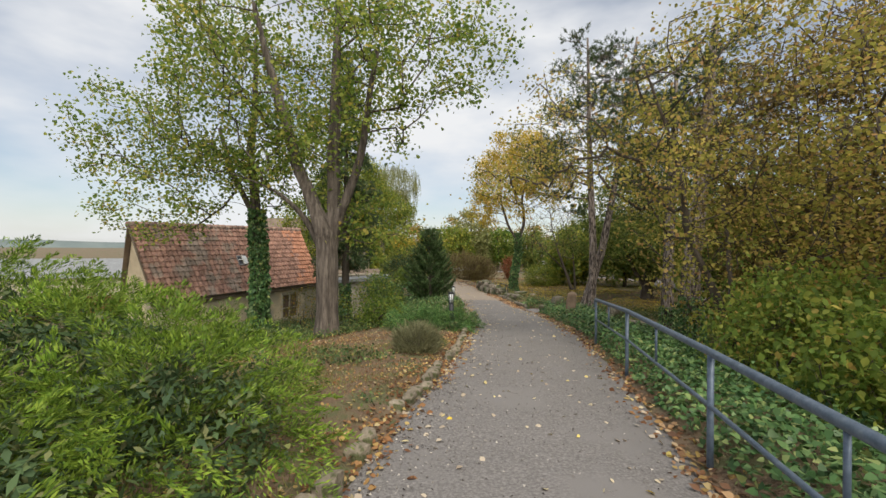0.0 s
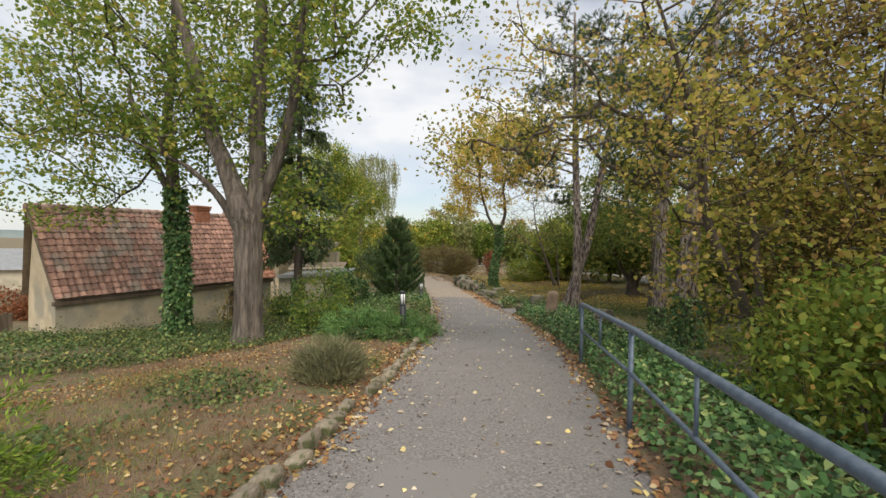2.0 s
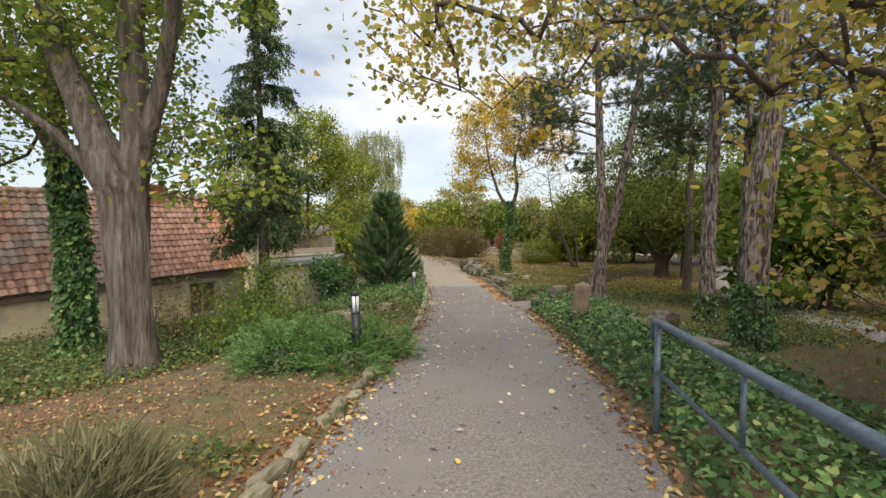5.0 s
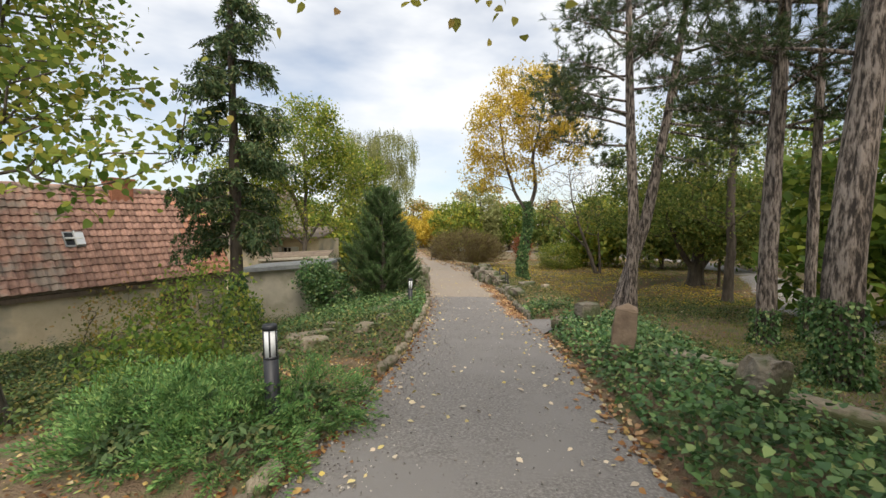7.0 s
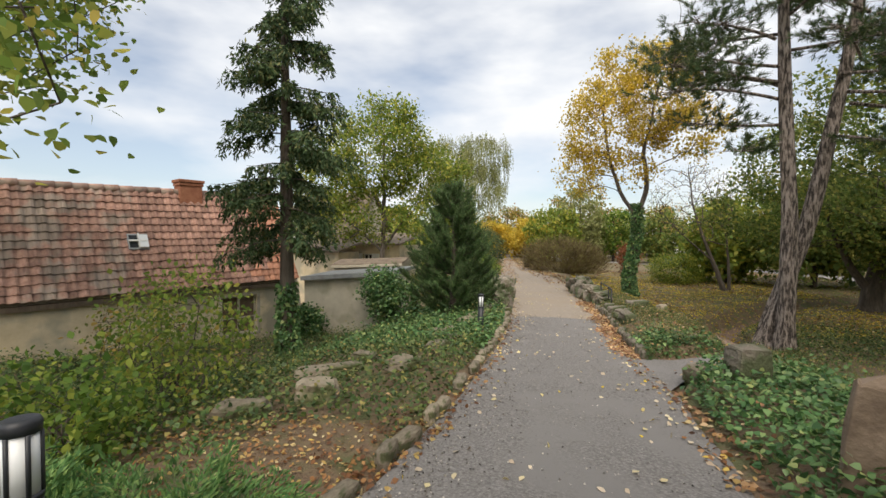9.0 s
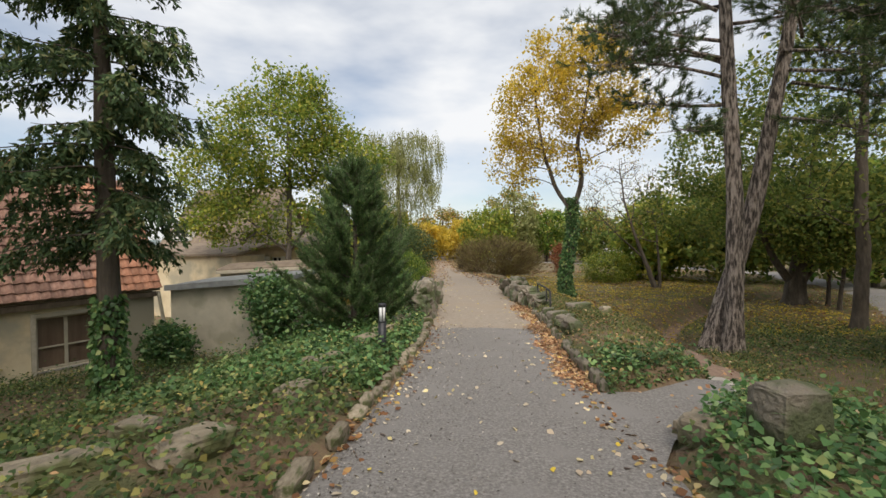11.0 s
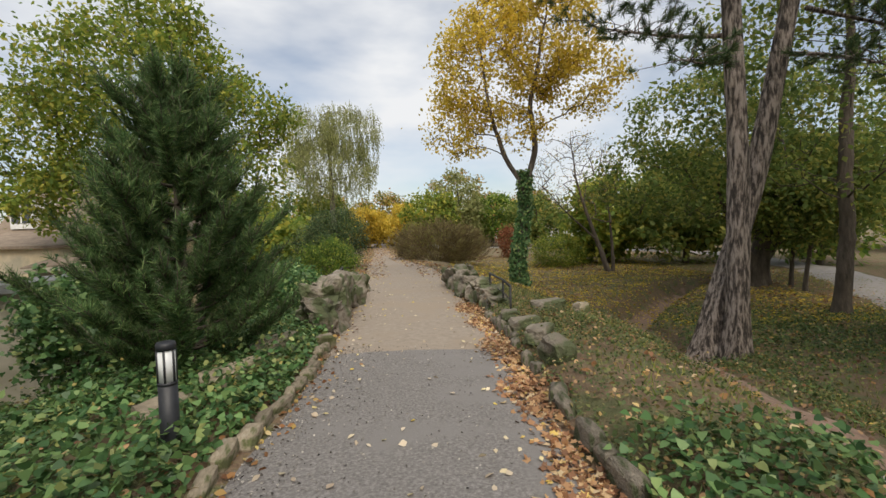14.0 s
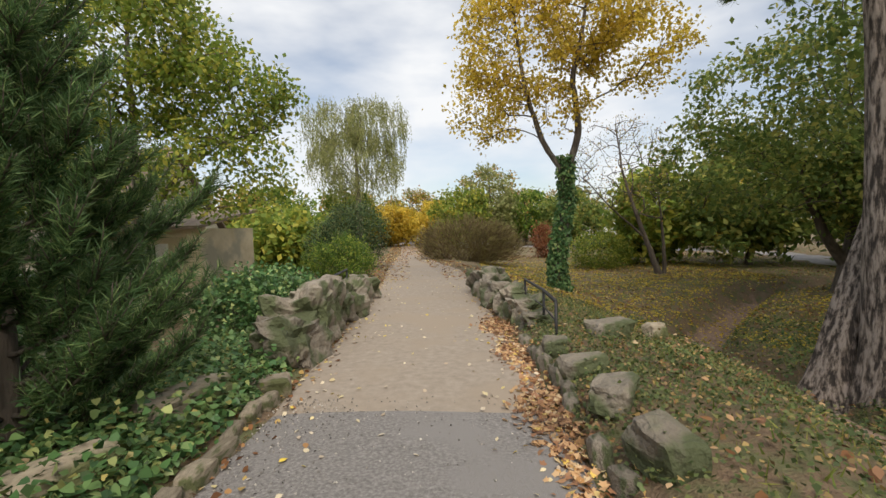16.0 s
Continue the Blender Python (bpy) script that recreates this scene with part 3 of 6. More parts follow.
def shrub(name, base, balls, clumps, per, size, shape, leafmat, label, seed, spread=0.2, bark=None, category="shrub", group="", stems=6, dirs_up=False, shell=0.6, width=1.0):
    """A bush: stems from the ground that fan out into leaf clumps."""
    rng = np.random.default_rng(seed)
    ob = thing(name, pose(*base), label, category, group)
    tips = in_ellipsoids(rng, clumps, balls, shell)
    tips[:, 2] = np.maximum(tips[:, 2], 0.05)
    st = []
    for i in range(stems):
        a, r = 2.4 * i, 0.12 + 0.05 * (i % 3)
        t = tips[rng.integers(len(tips))] * np.array([0.35, 0.35, 0.45])
        st.append([(math.cos(a) * r, math.sin(a) * r, -0.15, 0.025), (t[0] * 0.6 + math.cos(a) * r, t[1] * 0.6 + math.sin(a) * r, t[2] * 0.6 + 0.1, 0.02), (t[0], t[1], t[2] + 0.15, 0.012)])
    limbs = grow(st, tips, rng, twig=0.003, step=0.3)
    v, f = tube_data(st + limbs, 4)
    part("stemwork", mesh_of("stemwork", v, f, bark or M_BARKD, True), bark or M_BARKD, ob)
    idx = rng.integers(0, len(tips), clumps * per)
    pts = tips[idx] + rng.normal(0, spread, (len(idx), 3))
    pts[:, 2] = np.maximum(pts[:, 2], 0.02)
    dirs = None
    if dirs_up:
        dirs = pts * np.array([1, 1, 0.3]) / (np.linalg.norm(pts, axis=1)[:, None] + 0.1) + np.array([0, 0, 0.7])
    part("foliage", leaf_mesh("foliage", pts, rng.uniform(0.6, 1.3, len(pts)) * size, shape, leafmat, rng, dirs=dirs, width=width), leafmat, ob)
    return ob


def spray_shrub(name, base, balls, shoots, label, seed, material, length=0.45, leaf=0.035, per=46, category="shrub", rise=0.35, width=0.3):
    """A juniper: arching shoots set with small scale leaves on side twigs."""
    rng = np.random.default_rng(seed)
    ob = thing(name, pose(*base), label, category)
    root = in_ellipsoids(rng, shoots, balls, 0.8)
    cen = np.array([b[:3] for b in balls])
    near = cen[np.argmin(np.linalg.norm(root[:, None] - cen[None], axis=2), axis=1)]
    root[:, 2] = np.maximum(root[:, 2], 0.06)
    out = root - near
    out /= np.linalg.norm(out, axis=1)[:, None] + 1e-6
    d = out * 0.8 + rng.normal(0, 0.3, out.shape) + np.array([0, 0, rise])
    d /= np.linalg.norm(d, axis=1)[:, None]
    L = rng.uniform(0.6, 1.25, (shoots, 1)) * length
    side = np.cross(d, rng.normal(size=d.shape) * 0.6 + np.array([0, 0, 1.0]))
    side /= np.linalg.norm(side, axis=1)[:, None]
    twigs, along = 16, per // 16
    k = np.repeat(np.arange(twigs), along)[None]
    w = np.tile(np.linspace(0.1, 1, along), twigs)[None] + rng.normal(0, 0.04, (shoots, twigs * along))
    sgn = np.where(k % 2 == 0, 1.0, -1.0)
    u = 0.06 + 0.94 * (k / (twigs - 1)) ** 0.9
    reach = 0.42 * (1.08 - u) * np.minimum(1, u * 5) + 0.03
    lat = sgn * reach * w
    fwd = u + 0.75 * reach * w
    pts = root[:, None] + d[:, None] * (fwd * L)[..., None] + side[:, None] * (lat * L)[..., None]
    pts[..., 2] += -0.22 * L * fwd ** 2 - 0.1 * np.abs(lat) * L
    pts += rng.normal(0, 0.006, pts.shape)
    dirs = d[:, None] * 0.9 + side[:, None] * sgn[..., None] * 0.7
    dirs = np.broadcast_to(dirs, pts.shape).reshape(-1, 3)
    pts = pts.reshape(-1, 3)
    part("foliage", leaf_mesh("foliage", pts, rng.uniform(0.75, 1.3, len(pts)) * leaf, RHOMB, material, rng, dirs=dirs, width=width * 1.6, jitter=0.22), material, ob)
    # Core leaves in the darker spruce colour paint the shade between the sprays.
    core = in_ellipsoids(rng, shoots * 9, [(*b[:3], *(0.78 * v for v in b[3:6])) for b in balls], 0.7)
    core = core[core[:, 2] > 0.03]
    part("inner_foliage", leaf_mesh("inner_foliage", core, rng.uniform(0.06, 0.12, len(core)), RHOMB, M_SPRUCE, rng, tilt=0.6, width=0.6), M_SPRUCE, ob, "inner growth coloured dark to stand for shade")
    k = min(shoots, 40)
    st = []
    for i in range(k):
        a = near[i] * np.array([0.9, 0.9, 0.2])
        a[2] = -0.1
        st.append([(*a, 0.016), (*(a * 0.4 + root[i] * 0.6 + np.array([0, 0, -0.08])), 0.009), (*(a * 0.1 + root[i] * 0.9), 0.004)])
    v, f = tube_data(st, 4)
    part("stemwork", mesh_of("stemwork", v, f, M_BARKD, True), M_BARKD, ob)
    return ob


def spruce(name, base, height, reach, label, seed, low=1.2, lean=(0, 0)):
    rng = np.random.default_rng(seed)
    ob = thing(name, pose(*base), label, "tree")
    q = np.array([(lean[0] * u, lean[1] * u, height * u - 0.2, 0.2 * (1 - u) + 0.02) for u in np.linspace(0, 1, 40)])
    part("trunk", rough_tube(q, M_BARKD, rng, 14), M_BARKD, ob)
    br, pts, dirs = [], [], []
    z = low
    while z < height - 0.3:
        u = z / height
        for k in range(4):
            a = rng.uniform(0, 6.28)
            L = reach * (1 - u) ** 0.6 * rng.uniform(0.55, 1.1) * (0.75 if z < low + 1 else 1)
            ax, ay = math.cos(a), math.sin(a)
            path = []
            for s in np.linspace(0, 1, 8):
                zz = z + 0.18 * L * s - 0.75 * L * s * s * (1 - 0.55 * u) + 0.28 * L * s ** 4
                path.append((lean[0] * u + ax * L * s, lean[1] * u + ay * L * s, zz, 0.028 * (1 - s) * (1 - 0.6 * u) + 0.004))
            br.append(path)
            p = np.array(path)[:, :3]
            m = int(24 * L) + 6
            for s in rng.uniform(0.12, 1, m):
                c = np.array([np.interp(s, np.linspace(0, 1, 8), p[:, i]) for i in range(3)])
                hang = rng.uniform(0.25, 0.75) * (0.5 + 0.5 * L / reach)
                sd = rng.normal(0, 0.3) + rng.choice([-1, 1]) * 0.45
                dv = np.array([-ay * sd + ax * 0.35, ax * sd + ay * 0.35, -1.0])
                dv /= np.linalg.norm(dv)
                n = int(hang * 20) + 4
                w = np.linspace(0, hang, n)
                pp = c + w[:, None] * dv + rng.normal(0, 0.018, (n, 3))
                pts.append(pp)
                dirs.append(np.repeat(dv[None], n, 0))
        z += 0.42
    pts, dirs = np.concatenate(pts), np.concatenate(dirs)
    v, f = tube_data(br, 5)
    part("branchwork", mesh_of("branchwork", v, f, M_BARKD, True), M_BARKD, ob)
    part("crown", leaf_mesh("crown", pts, rng.uniform(0.1, 0.185, len(pts)), RHOMB, M_SPRUCE, rng, dirs=dirs, width=0.52, jitter=0.55), M_SPRUCE, ob)
    return ob


def needle_tuft_mesh(name, tips, dirs, rng, per, length, thick, material, back=0.22, spreadang=0.75):
    n = len(tips)
    u = rng.uniform(0, 1, (n, per))
    d = rng.normal(0, 1, (n, per, 3))
    d /= np.linalg.norm(d, axis=2)[..., None]
    d = d * spreadang + dirs[:, None]
    d /= np.linalg.norm(d, axis=2)[..., None]
    p = tips[:, None] - dirs[:, None] * (u * back)[..., None]
    return leaf_mesh(name, p.reshape(-1, 3), rng.uniform(0.7, 1.15, n * per) * length, NEEDLE, material, rng, dirs=d.reshape(-1, 3), width=thick, fold=0.0, jitter=0.05)


def young_pine(name, base, height, radius, label, seed, per=36):
    rng = np.random.default_rng(seed)
    ob = thing(name, pose(*base), label, "tree")
    q = np.array([(0.03 * math.sin(3 * u), 0, height * 0.97 * u - 0.2, 0.1 * (1 - u) + 0.012) for u in np.linspace(0, 1, 24)])
    part("trunk", rough_tube(q, M_BARKD, rng, 10), M_BARKD, ob)
    br, tips, dirs = [], [], []
    z = 0.12
    level = 0
    while z < height * 0.95:
        u = z / height
        R = radius * (1 - u) ** 0.75 * (0.85 + 0.3 * math.sin(level * 2.1) ** 2) * (0.8 + 0.6 * min(u, 0.33))
        for k in range(7):
            a = k * 0.9 + level * 0.6 + rng.normal(0, 0.25)
            L = R * rng.uniform(0.6, 1.15)
            pth = [(math.cos(a) * L * s, math.sin(a) * L * s, z + L * (0.1 * s + 0.42 * s * s), 0.024 * (1 - s) * (1 - 0.5 * u) + 0.005) for s in np.linspace(0, 1, 7)]
            br.append(pth)
            p = np.array(pth)[:, :3]
            m = int(42 * L) + 10
            for s in np.concatenate([[1.0], rng.uniform(0.3, 1, m)]):
                c = np.array([np.interp(s, np.linspace(0, 1, 7), p[:, i]) for i in range(3)])
                sd = rng.normal(0, 0.6)
                dv = np.array([math.cos(a) - math.sin(a) * sd, math.sin(a) + math.cos(a) * sd, rng.uniform(0.9, 2.8)])
                dv /= np.linalg.norm(dv)
                ln = rng.uniform(0.12, 0.34) if s < 1 else 0.4
                tip = c + dv * ln
                br.append([(*c, 0.007), (*tip, 0.004)])
                tips.append(tip)
                dirs.append(dv)
        z += 0.24
        level += 1
    tips.append(np.array([0.03 * math.sin(3), 0, height]))
    dirs.append(np.array([0, 0, 1.0]))
    tips, dirs = np.array(tips), np.array(dirs)
    v, f = tube_data(br, 4)
    part("branchwork", mesh_of("branchwork", v, f, M_BARKD, True), M_BARKD, ob)
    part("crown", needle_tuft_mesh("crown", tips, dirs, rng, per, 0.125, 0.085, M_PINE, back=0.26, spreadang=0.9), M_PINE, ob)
    return ob


def tall_pine(name, base, trunks, boughs, label, seed, per=40, bark=None, category="tree", group=""):
    """A pine with bare trunks and flat boughs; a bough is (from x, y, z, to x, y, z, spread)."""
    rng = np.random.default_rng(seed)
    bark = bark or M_PINEBARK
    ob = thing(name, pose(*base), label, category, group)
    for tr in trunks:
        tr = np.array(tr, float)
        s = np.linspace(0, len(tr) - 1, 40)
        q = np.stack([np.interp(s, np.arange(len(tr)), tr[:, c]) for c in range(4)], 1)
        for _ in range(3):
            q[1:-1] = 0.25 * q[:-2] + 0.5 * q[1:-1] + 0.25 * q[2:]
        part("trunk", rough_tube(q, bark, rng, 18), bark, ob)
    br, tips, dirs = [], [], []
    for ax, ay, az, bx, by, bz, sp in boughs:
        a, b = np.array([ax, ay, az]), np.array([bx, by, bz])
        L = np.linalg.norm(b - a)
        mid = (a + b) / 2 + rng.normal(0, 0.08 * L, 3)
        cur = lambda s: (1 - s) ** 2 * a + 2 * s * (1 - s) * mid + s * s * b
        br.append([(*cur(s), 0.055 * (1 - s) * min(1, L / 3) + 0.012) for s in np.linspace(0, 1, 9)])
        for s in rng.uniform(0.4, 1.0, int(12 * L * sp) + 5):
            c = cur(s)
            e = c + rng.normal(0, 1, 3) * np.array([0.5, 0.5, 0.22]) * sp + np.array([0, 0, 0.12])
            br.append([(*c, 0.014), (*((c + e) / 2 + rng.normal(0, 0.05, 3)), 0.01), (*e, 0.006)])
            for _ in range(5):
                dv = (e - c) / (np.linalg.norm(e - c) + 1e-6) + rng.normal(0, 0.6, 3) + np.array([0, 0, 0.35])
                dv /= np.linalg.norm(dv)
                t2 = e + dv * rng.uniform(0.05, 0.3) * sp
                tips.append(t2)
                dirs.append(dv)
    v, f = tube_data(br, 5)
    part("branchwork", mesh_of("branchwork", v, f, bark, True), bark, ob)
    part("crown", needle_tuft_mesh("crown", np.array(tips), np.array(dirs), rng, per, 0.19, 0.095, M_SPRUCE, back=0.2), M_SPRUCE, ob)
    return ob


def at_ground(x, y, dz=0.0):
    return (x, y, gz(x, y) + dz)


# big maple beside the bank
b0 = at_ground(-3.35, 13.5, -0.05)
tree("maple_tree", b0,
     [[(0, 0, -0.2, 0.36), (0.0, 0, 0.9, 0.3), (-0.02, 0, 2.2, 0.31), (-0.05, 0, 3.2, 0.3), (-0.5, 0.0, 4.2, 0.21), (-1.1, 0.2, 5.6, 0.18), (-1.7, 0.4, 7.5, 0.14), (-2.6, 0.6, 10.5, 0.07)],
      [(0.02, 0, 2.0, 0.22), (0.1, 0, 3.3, 0.23), (0.15, 0.05, 4.5, 0.2), (0.1, 0.1, 7.0, 0.17), (0.2, 0.2, 11.5, 0.06)],
      [(0.05, 0, 2.4, 0.16), (0.2, 0, 3.3, 0.15), (0.7, -0.2, 4.4, 0.13), (1.1, -0.5, 5.8, 0.11), (1.6, -0.9, 8.5, 0.06)],
      [(-0.1, 0, 2.6, 0.12), (-0.6, -0.1, 3.7, 0.1), (-1.3, -0.2, 4.4, 0.09), (-2.6, -0.3, 5.0, 0.06), (-4.6, -0.2, 5.2, 0.03)]],
     [(-1.2, 0, 9.2, 3.8, 3.5, 3.6), (2.4, -0.5, 8.6, 2.4, 2.4, 2.2), (4.2, -0.6, 8.4, 1.6, 1.6, 1.5), (-3.0, 0.5, 6.3, 2.8, 2.0, 1.6), (1.6, -0.8, 5.8, 1.2, 1.4, 0.9), (-0.5, -1.0, 5.0, 1.6, 1.4, 0.7), (-4.5, 0.2, 4.6, 2.2, 1.4, 0.9), (1.5, 0.3, 3.6, 1.2, 0.8, 0.9, 3.5), (0.5, 0.8, 4.4, 1.2, 0.9, 0.8, 2.5)],
     600, 34, 0.11, LOBED, M_MAPLE, M_BARK, "tall forked maple with grey bark and green-yellow leaves", 11, spread=0.27, twig=0.009)
b1 = at_ground(-6.6, 16.2, -0.05)
tree("maple_tree", b1,
     [[(0, 0, -0.2, 0.24), (0.05, 0, 2.0, 0.21), (-0.1, 0, 4.5, 0.18), (-0.4, 0, 7.0, 0.14), (-0.3, 0.2, 11, 0.06)], [(-0.05, 0, 4.2, 0.13), (-0.9, 0, 5.6, 0.1), (-1.6, 0.1, 7.6, 0.06)]],
     [(-0.6, 0, 8.6, 3.6, 3.2, 3.4), (-2.6, 0, 5.8, 2.6, 2.0, 1.6), (1.5, -0.5, 5.6, 1.8, 1.5, 1.2), (-4.0, 0.3, 4.4, 2.2, 1.6, 1.1), (-5.2, 0, 7.5, 2.0, 2.0, 2.0)],
     430, 34, 0.115, LOBED, M_MAPLE, M_BARK, "slim maple whose trunk is wrapped in ivy", 12, spread=0.27, twig=0.009)

# spruce beside the house
spruce("spruce_tree", at_ground(-4.8, 22.3, -0.05), 14.5, 2.45, "dark hanging spruce with a bare lower trunk", 21, low=3.4)
# young pine beside the lamp
young_pine("young_pine", at_ground(-0.62, 24.6, -0.05), 4.1, 1.75, "dense young dark green pine with long needles", 22)
# walnut behind
tree("walnut_tree", at_ground(-6.8, 33.6), [[(0, 0, -0.2, 0.17), (0.0, 0, 1.8, 0.14), (0.1, 0, 3.8, 0.12), (0.1, 0, 6.5, 0.09), (0.2, 0, 9.5, 0.04)], [(0.05, 0, 3.0, 0.09), (-1.4, 0, 4.4, 0.07), (-3.2, 0, 5.6, 0.03)], [(0.05, 0, 3.2, 0.09), (1.3, 0.1, 4.8, 0.07), (2.8, 0.2, 6.2, 0.03)]],
     [(-0.4, 0, 8.4, 3.2, 2.8, 2.5), (2.2, 0.5, 7.2, 2.2, 2.2, 2.0), (-3.3, 0, 6.6, 2.4, 2.0, 1.8), (-1.7, 0, 4.7, 3.2, 2.2, 1.2), (2.7, 0, 5.0, 1.9, 2.0, 1.3), (0.4, -0.5, 10.2, 1.8, 1.6, 1.0)], 640, 46, 0.17, RHOMB, M_WALNUT, M_BARK, "round-crowned tree with light green leaves", 23, spread=0.3, twig=0.009)
# yellow tree with ivy on its trunk
tree("yellow_tree", at_ground(6.5, 39.3), [[(0, 0, -0.2, 0.26), (-0.1, 0, 1.2, 0.23), (0.35, 0, 3.6, 0.22), (0.3, 0, 4.8, 0.2)],
     [(0.3, 0, 4.5, 0.15), (-0.6, 0, 6.0, 0.12), (-1.2, 0, 8.2, 0.08), (-1.6, 0, 11.0, 0.04)], [(0.35, 0, 4.5, 0.15), (0.8, 0, 6.5, 0.13), (0.7, 0, 8.5, 0.1), (1.6, 0, 12.5, 0.04)]],
     [(-1.5, 0, 10.0, 2.4, 2.2, 3.0), (1.4, 0, 11.6, 2.4, 2.4, 3.0), (3.0, 0, 9.4, 2.2, 2.0, 1.6), (-2.6, 0, 7.4, 1.7, 1.6, 1.5), (0.4, 0, 7.2, 1.2, 1.2, 1.0), (-0.2, 0, 13.4, 1.8, 1.6, 1.4)], 560, 34, 0.18, RHOMB, M_YELLOW, M_BARK, "slender tree with thinning yellow autumn leaves", 24, spread=0.28, twig=0.01)
# twin-trunked black pine
PB = at_ground(10.1, 29.8, -0.1)
tall_pine("black_pine", PB, [[(0.0, -0.3, -0.4, 0.36), (0.1, -0.2, 1.2, 0.26), (0.16, -0.1, 5.0, 0.23), (-0.02, 0, 10, 0.19), (-0.2, 0.2, 19, 0.06)], [(-0.45, 0.3, -0.4, 0.36), (0.0, 0.35, 1.4, 0.29), (0.9, 0.4, 4.3, 0.25), (1.95, 0.3, 10.0, 0.19), (3.1, 0, 19, 0.06)]],
          [(0, 0, 8.0, -3.4, 0, 8.3, 0.9), (-0.2, 0, 9.5, -4.2, -0.5, 10.4, 1.0), (1.9, 0, 8.6, 5.2, 0, 7.8, 1.0), (1.5, 0, 7.5, 3.6, -1, 6.6, 0.9), (0, 0, 7.4, -2.0, -1.5, 6.9, 0.7), (-0.3, 0, 11.0, -3.4, 0, 12.0, 1.2), (2.6, 0, 11.5, 5.5, 0, 12.0, 1.2),
           (-0.4, 0, 12.5, -2.5, -1, 14.0, 1.3), (3, 0, 13, 3.5, -1.5, 15.0, 1.4), (2.2, 0, 10, 0.5, -2.0, 10.5, 1.1), (-0.4, 0, 13.5, 0.8, 1.5, 15.5, 1.4), (2.6, 0, 10.8, 6.0, 1.5, 10.2, 1.2), (0.1, 0, 8.8, -3.9, -0.8, 9.2, 1.1), (0.1, 0, 9.2, -3.0, 1.2, 9.8, 1.2), (1.8, 0, 9.0, 5.6, -0.8, 8.9, 1.2), (1.6, 0, 9.6, 4.6, 0.8, 9.6, 1.2), (0.1, 0, 10.0, -3.8, 0.2, 11.2, 1.3)]
          + [(0.1, 0.1, 10.6 + 0.62 * i, 0.1 + (4.0 - 0.2 * i) * math.cos(2.4 * i), 0.1 + (3.4 - 0.2 * i) * math.sin(2.4 * i), 11.2 + 0.64 * i, 1.2) for i in range(13)]
          + [(2.4 + 0.05 * i, 0.1, 11.0 + 0.62 * i, 2.6 + (3.8 - 0.2 * i) * math.cos(2.4 * i + 1), 0.1 + (3.2 - 0.2 * i) * math.sin(2.4 * i + 1), 11.7 + 0.64 * i, 1.2) for i in range(12)],
          "tall black pine with two furrowed trunks from one foot", 25, per=21)
# broad dark tree by the road
tree("linden_tree", at_ground(19.3, 41.5), [[(0, 0, -0.3, 0.55), (0.1, 0, 1.0, 0.5), (0.3, 0, 2.0, 0.4), (0.8, 0, 6, 0.22), (1, 0, 10, 0.08)], [(0.1, 0, 0.9, 0.28), (-1.0, 0, 2.4, 0.2), (-2.2, 0, 5.0, 0.12)], [(0.2, 0, 0.9, 0.28), (1.4, 0, 2.4, 0.2), (3.0, 0, 5.5, 0.12)]],
     [(-2.6, 0, 8.2, 4.2, 4.0, 2.9), (3.2, 0, 8.0, 4.4, 4.0, 3.2), (-5.6, -0.5, 5.6, 3.0, 3.0, 1.9), (-3.0, -0.5, 4.5, 4.0, 3.0, 1.2), (4.8, 0, 4.6, 3.6, 3.0, 1.8), (0.4, 0.5, 10.6, 3.0, 2.6, 1.6), (0, -1, 5.6, 3.4, 2.6, 1.8)], 760, 26, 0.23, RHOMB, M_DARKTREE, M_BARKD, "broad dark green tree with a stout split trunk", 26, spread=0.36)
for k, (x, y, r, h) in enumerate([(20.7, 41.0, 0.1, 8), (20.5, 39.8, 0.1, 7.5), (17.8, 35.0, 0.27, 14), (32.0, 35.0, 0.35, 16)]):
    tree("roadside_tree", at_ground(x, y), [[(0, 0, -0.2, r), (0.1, 0, h * 0.4, r * 0.8), (0.2, 0, h, r * 0.2)]], [(0, 0, h * 0.62, 3.0 + (h > 10) * 3, 2.8 + (h > 10) * 2, h * 0.34)], 300, 28, 0.23, RHOMB, M_DARKTREE, M_BARKD, "dark green tree standing beside the road", 27 + k, spread=0.45, group="trees along the road")

# thicket and trunks beyond the railing
for k, (x, y, r, h, lean) in enumerate([(12.1, 23.4, 0.3, 14, 0.2), (13.6, 23.6, 0.17, 13, 0.1), (11.0, 19.3, 0.42, 14, 0.5)]):
    tall_pine("tall_pine", at_ground(x, y, -0.05), [[(0, 0, -0.2, r), (0.05, 0, 3, r * 0.85), (lean, 0, 8, r * 0.7), (lean * 2, 0, h, r * 0.3)]],
              [(lean, 0, h * 0.5 + 0.5 * i, lean + 3.0 * math.cos(2.4 * i), 2.8 * math.sin(2.4 * i), h * 0.56 + 0.5 * i, 0.95) for i in range(12)], "tall straight conifer with ivy round its foot", 40 + k, per=20, group="conifers beyond the railing")
THB = [((6.4, 9.2), 8.0, 51, [(-3.0, 1.8, 5.6, 1.9, 1.8, 1.4), (-4.0, 2.0, 4.4, 1.6, 1.1, 0.9, 4.0), (-1.5, 0.6, 4.2, 1.5, 1.5, 1.0)]), ((8.4, 5.8), 8.5, 52, [(-1.6, -0.5, 3.0, 1.5, 1.8, 1.6)]), ((9.8, 11.2), 9.5, 53, []),
       ((12.5, 7.5), 11.5, 55, []), ((6.6, 3.2), 6.0, 56, []), ((14.5, 13.0), 12.0, 57, [])]
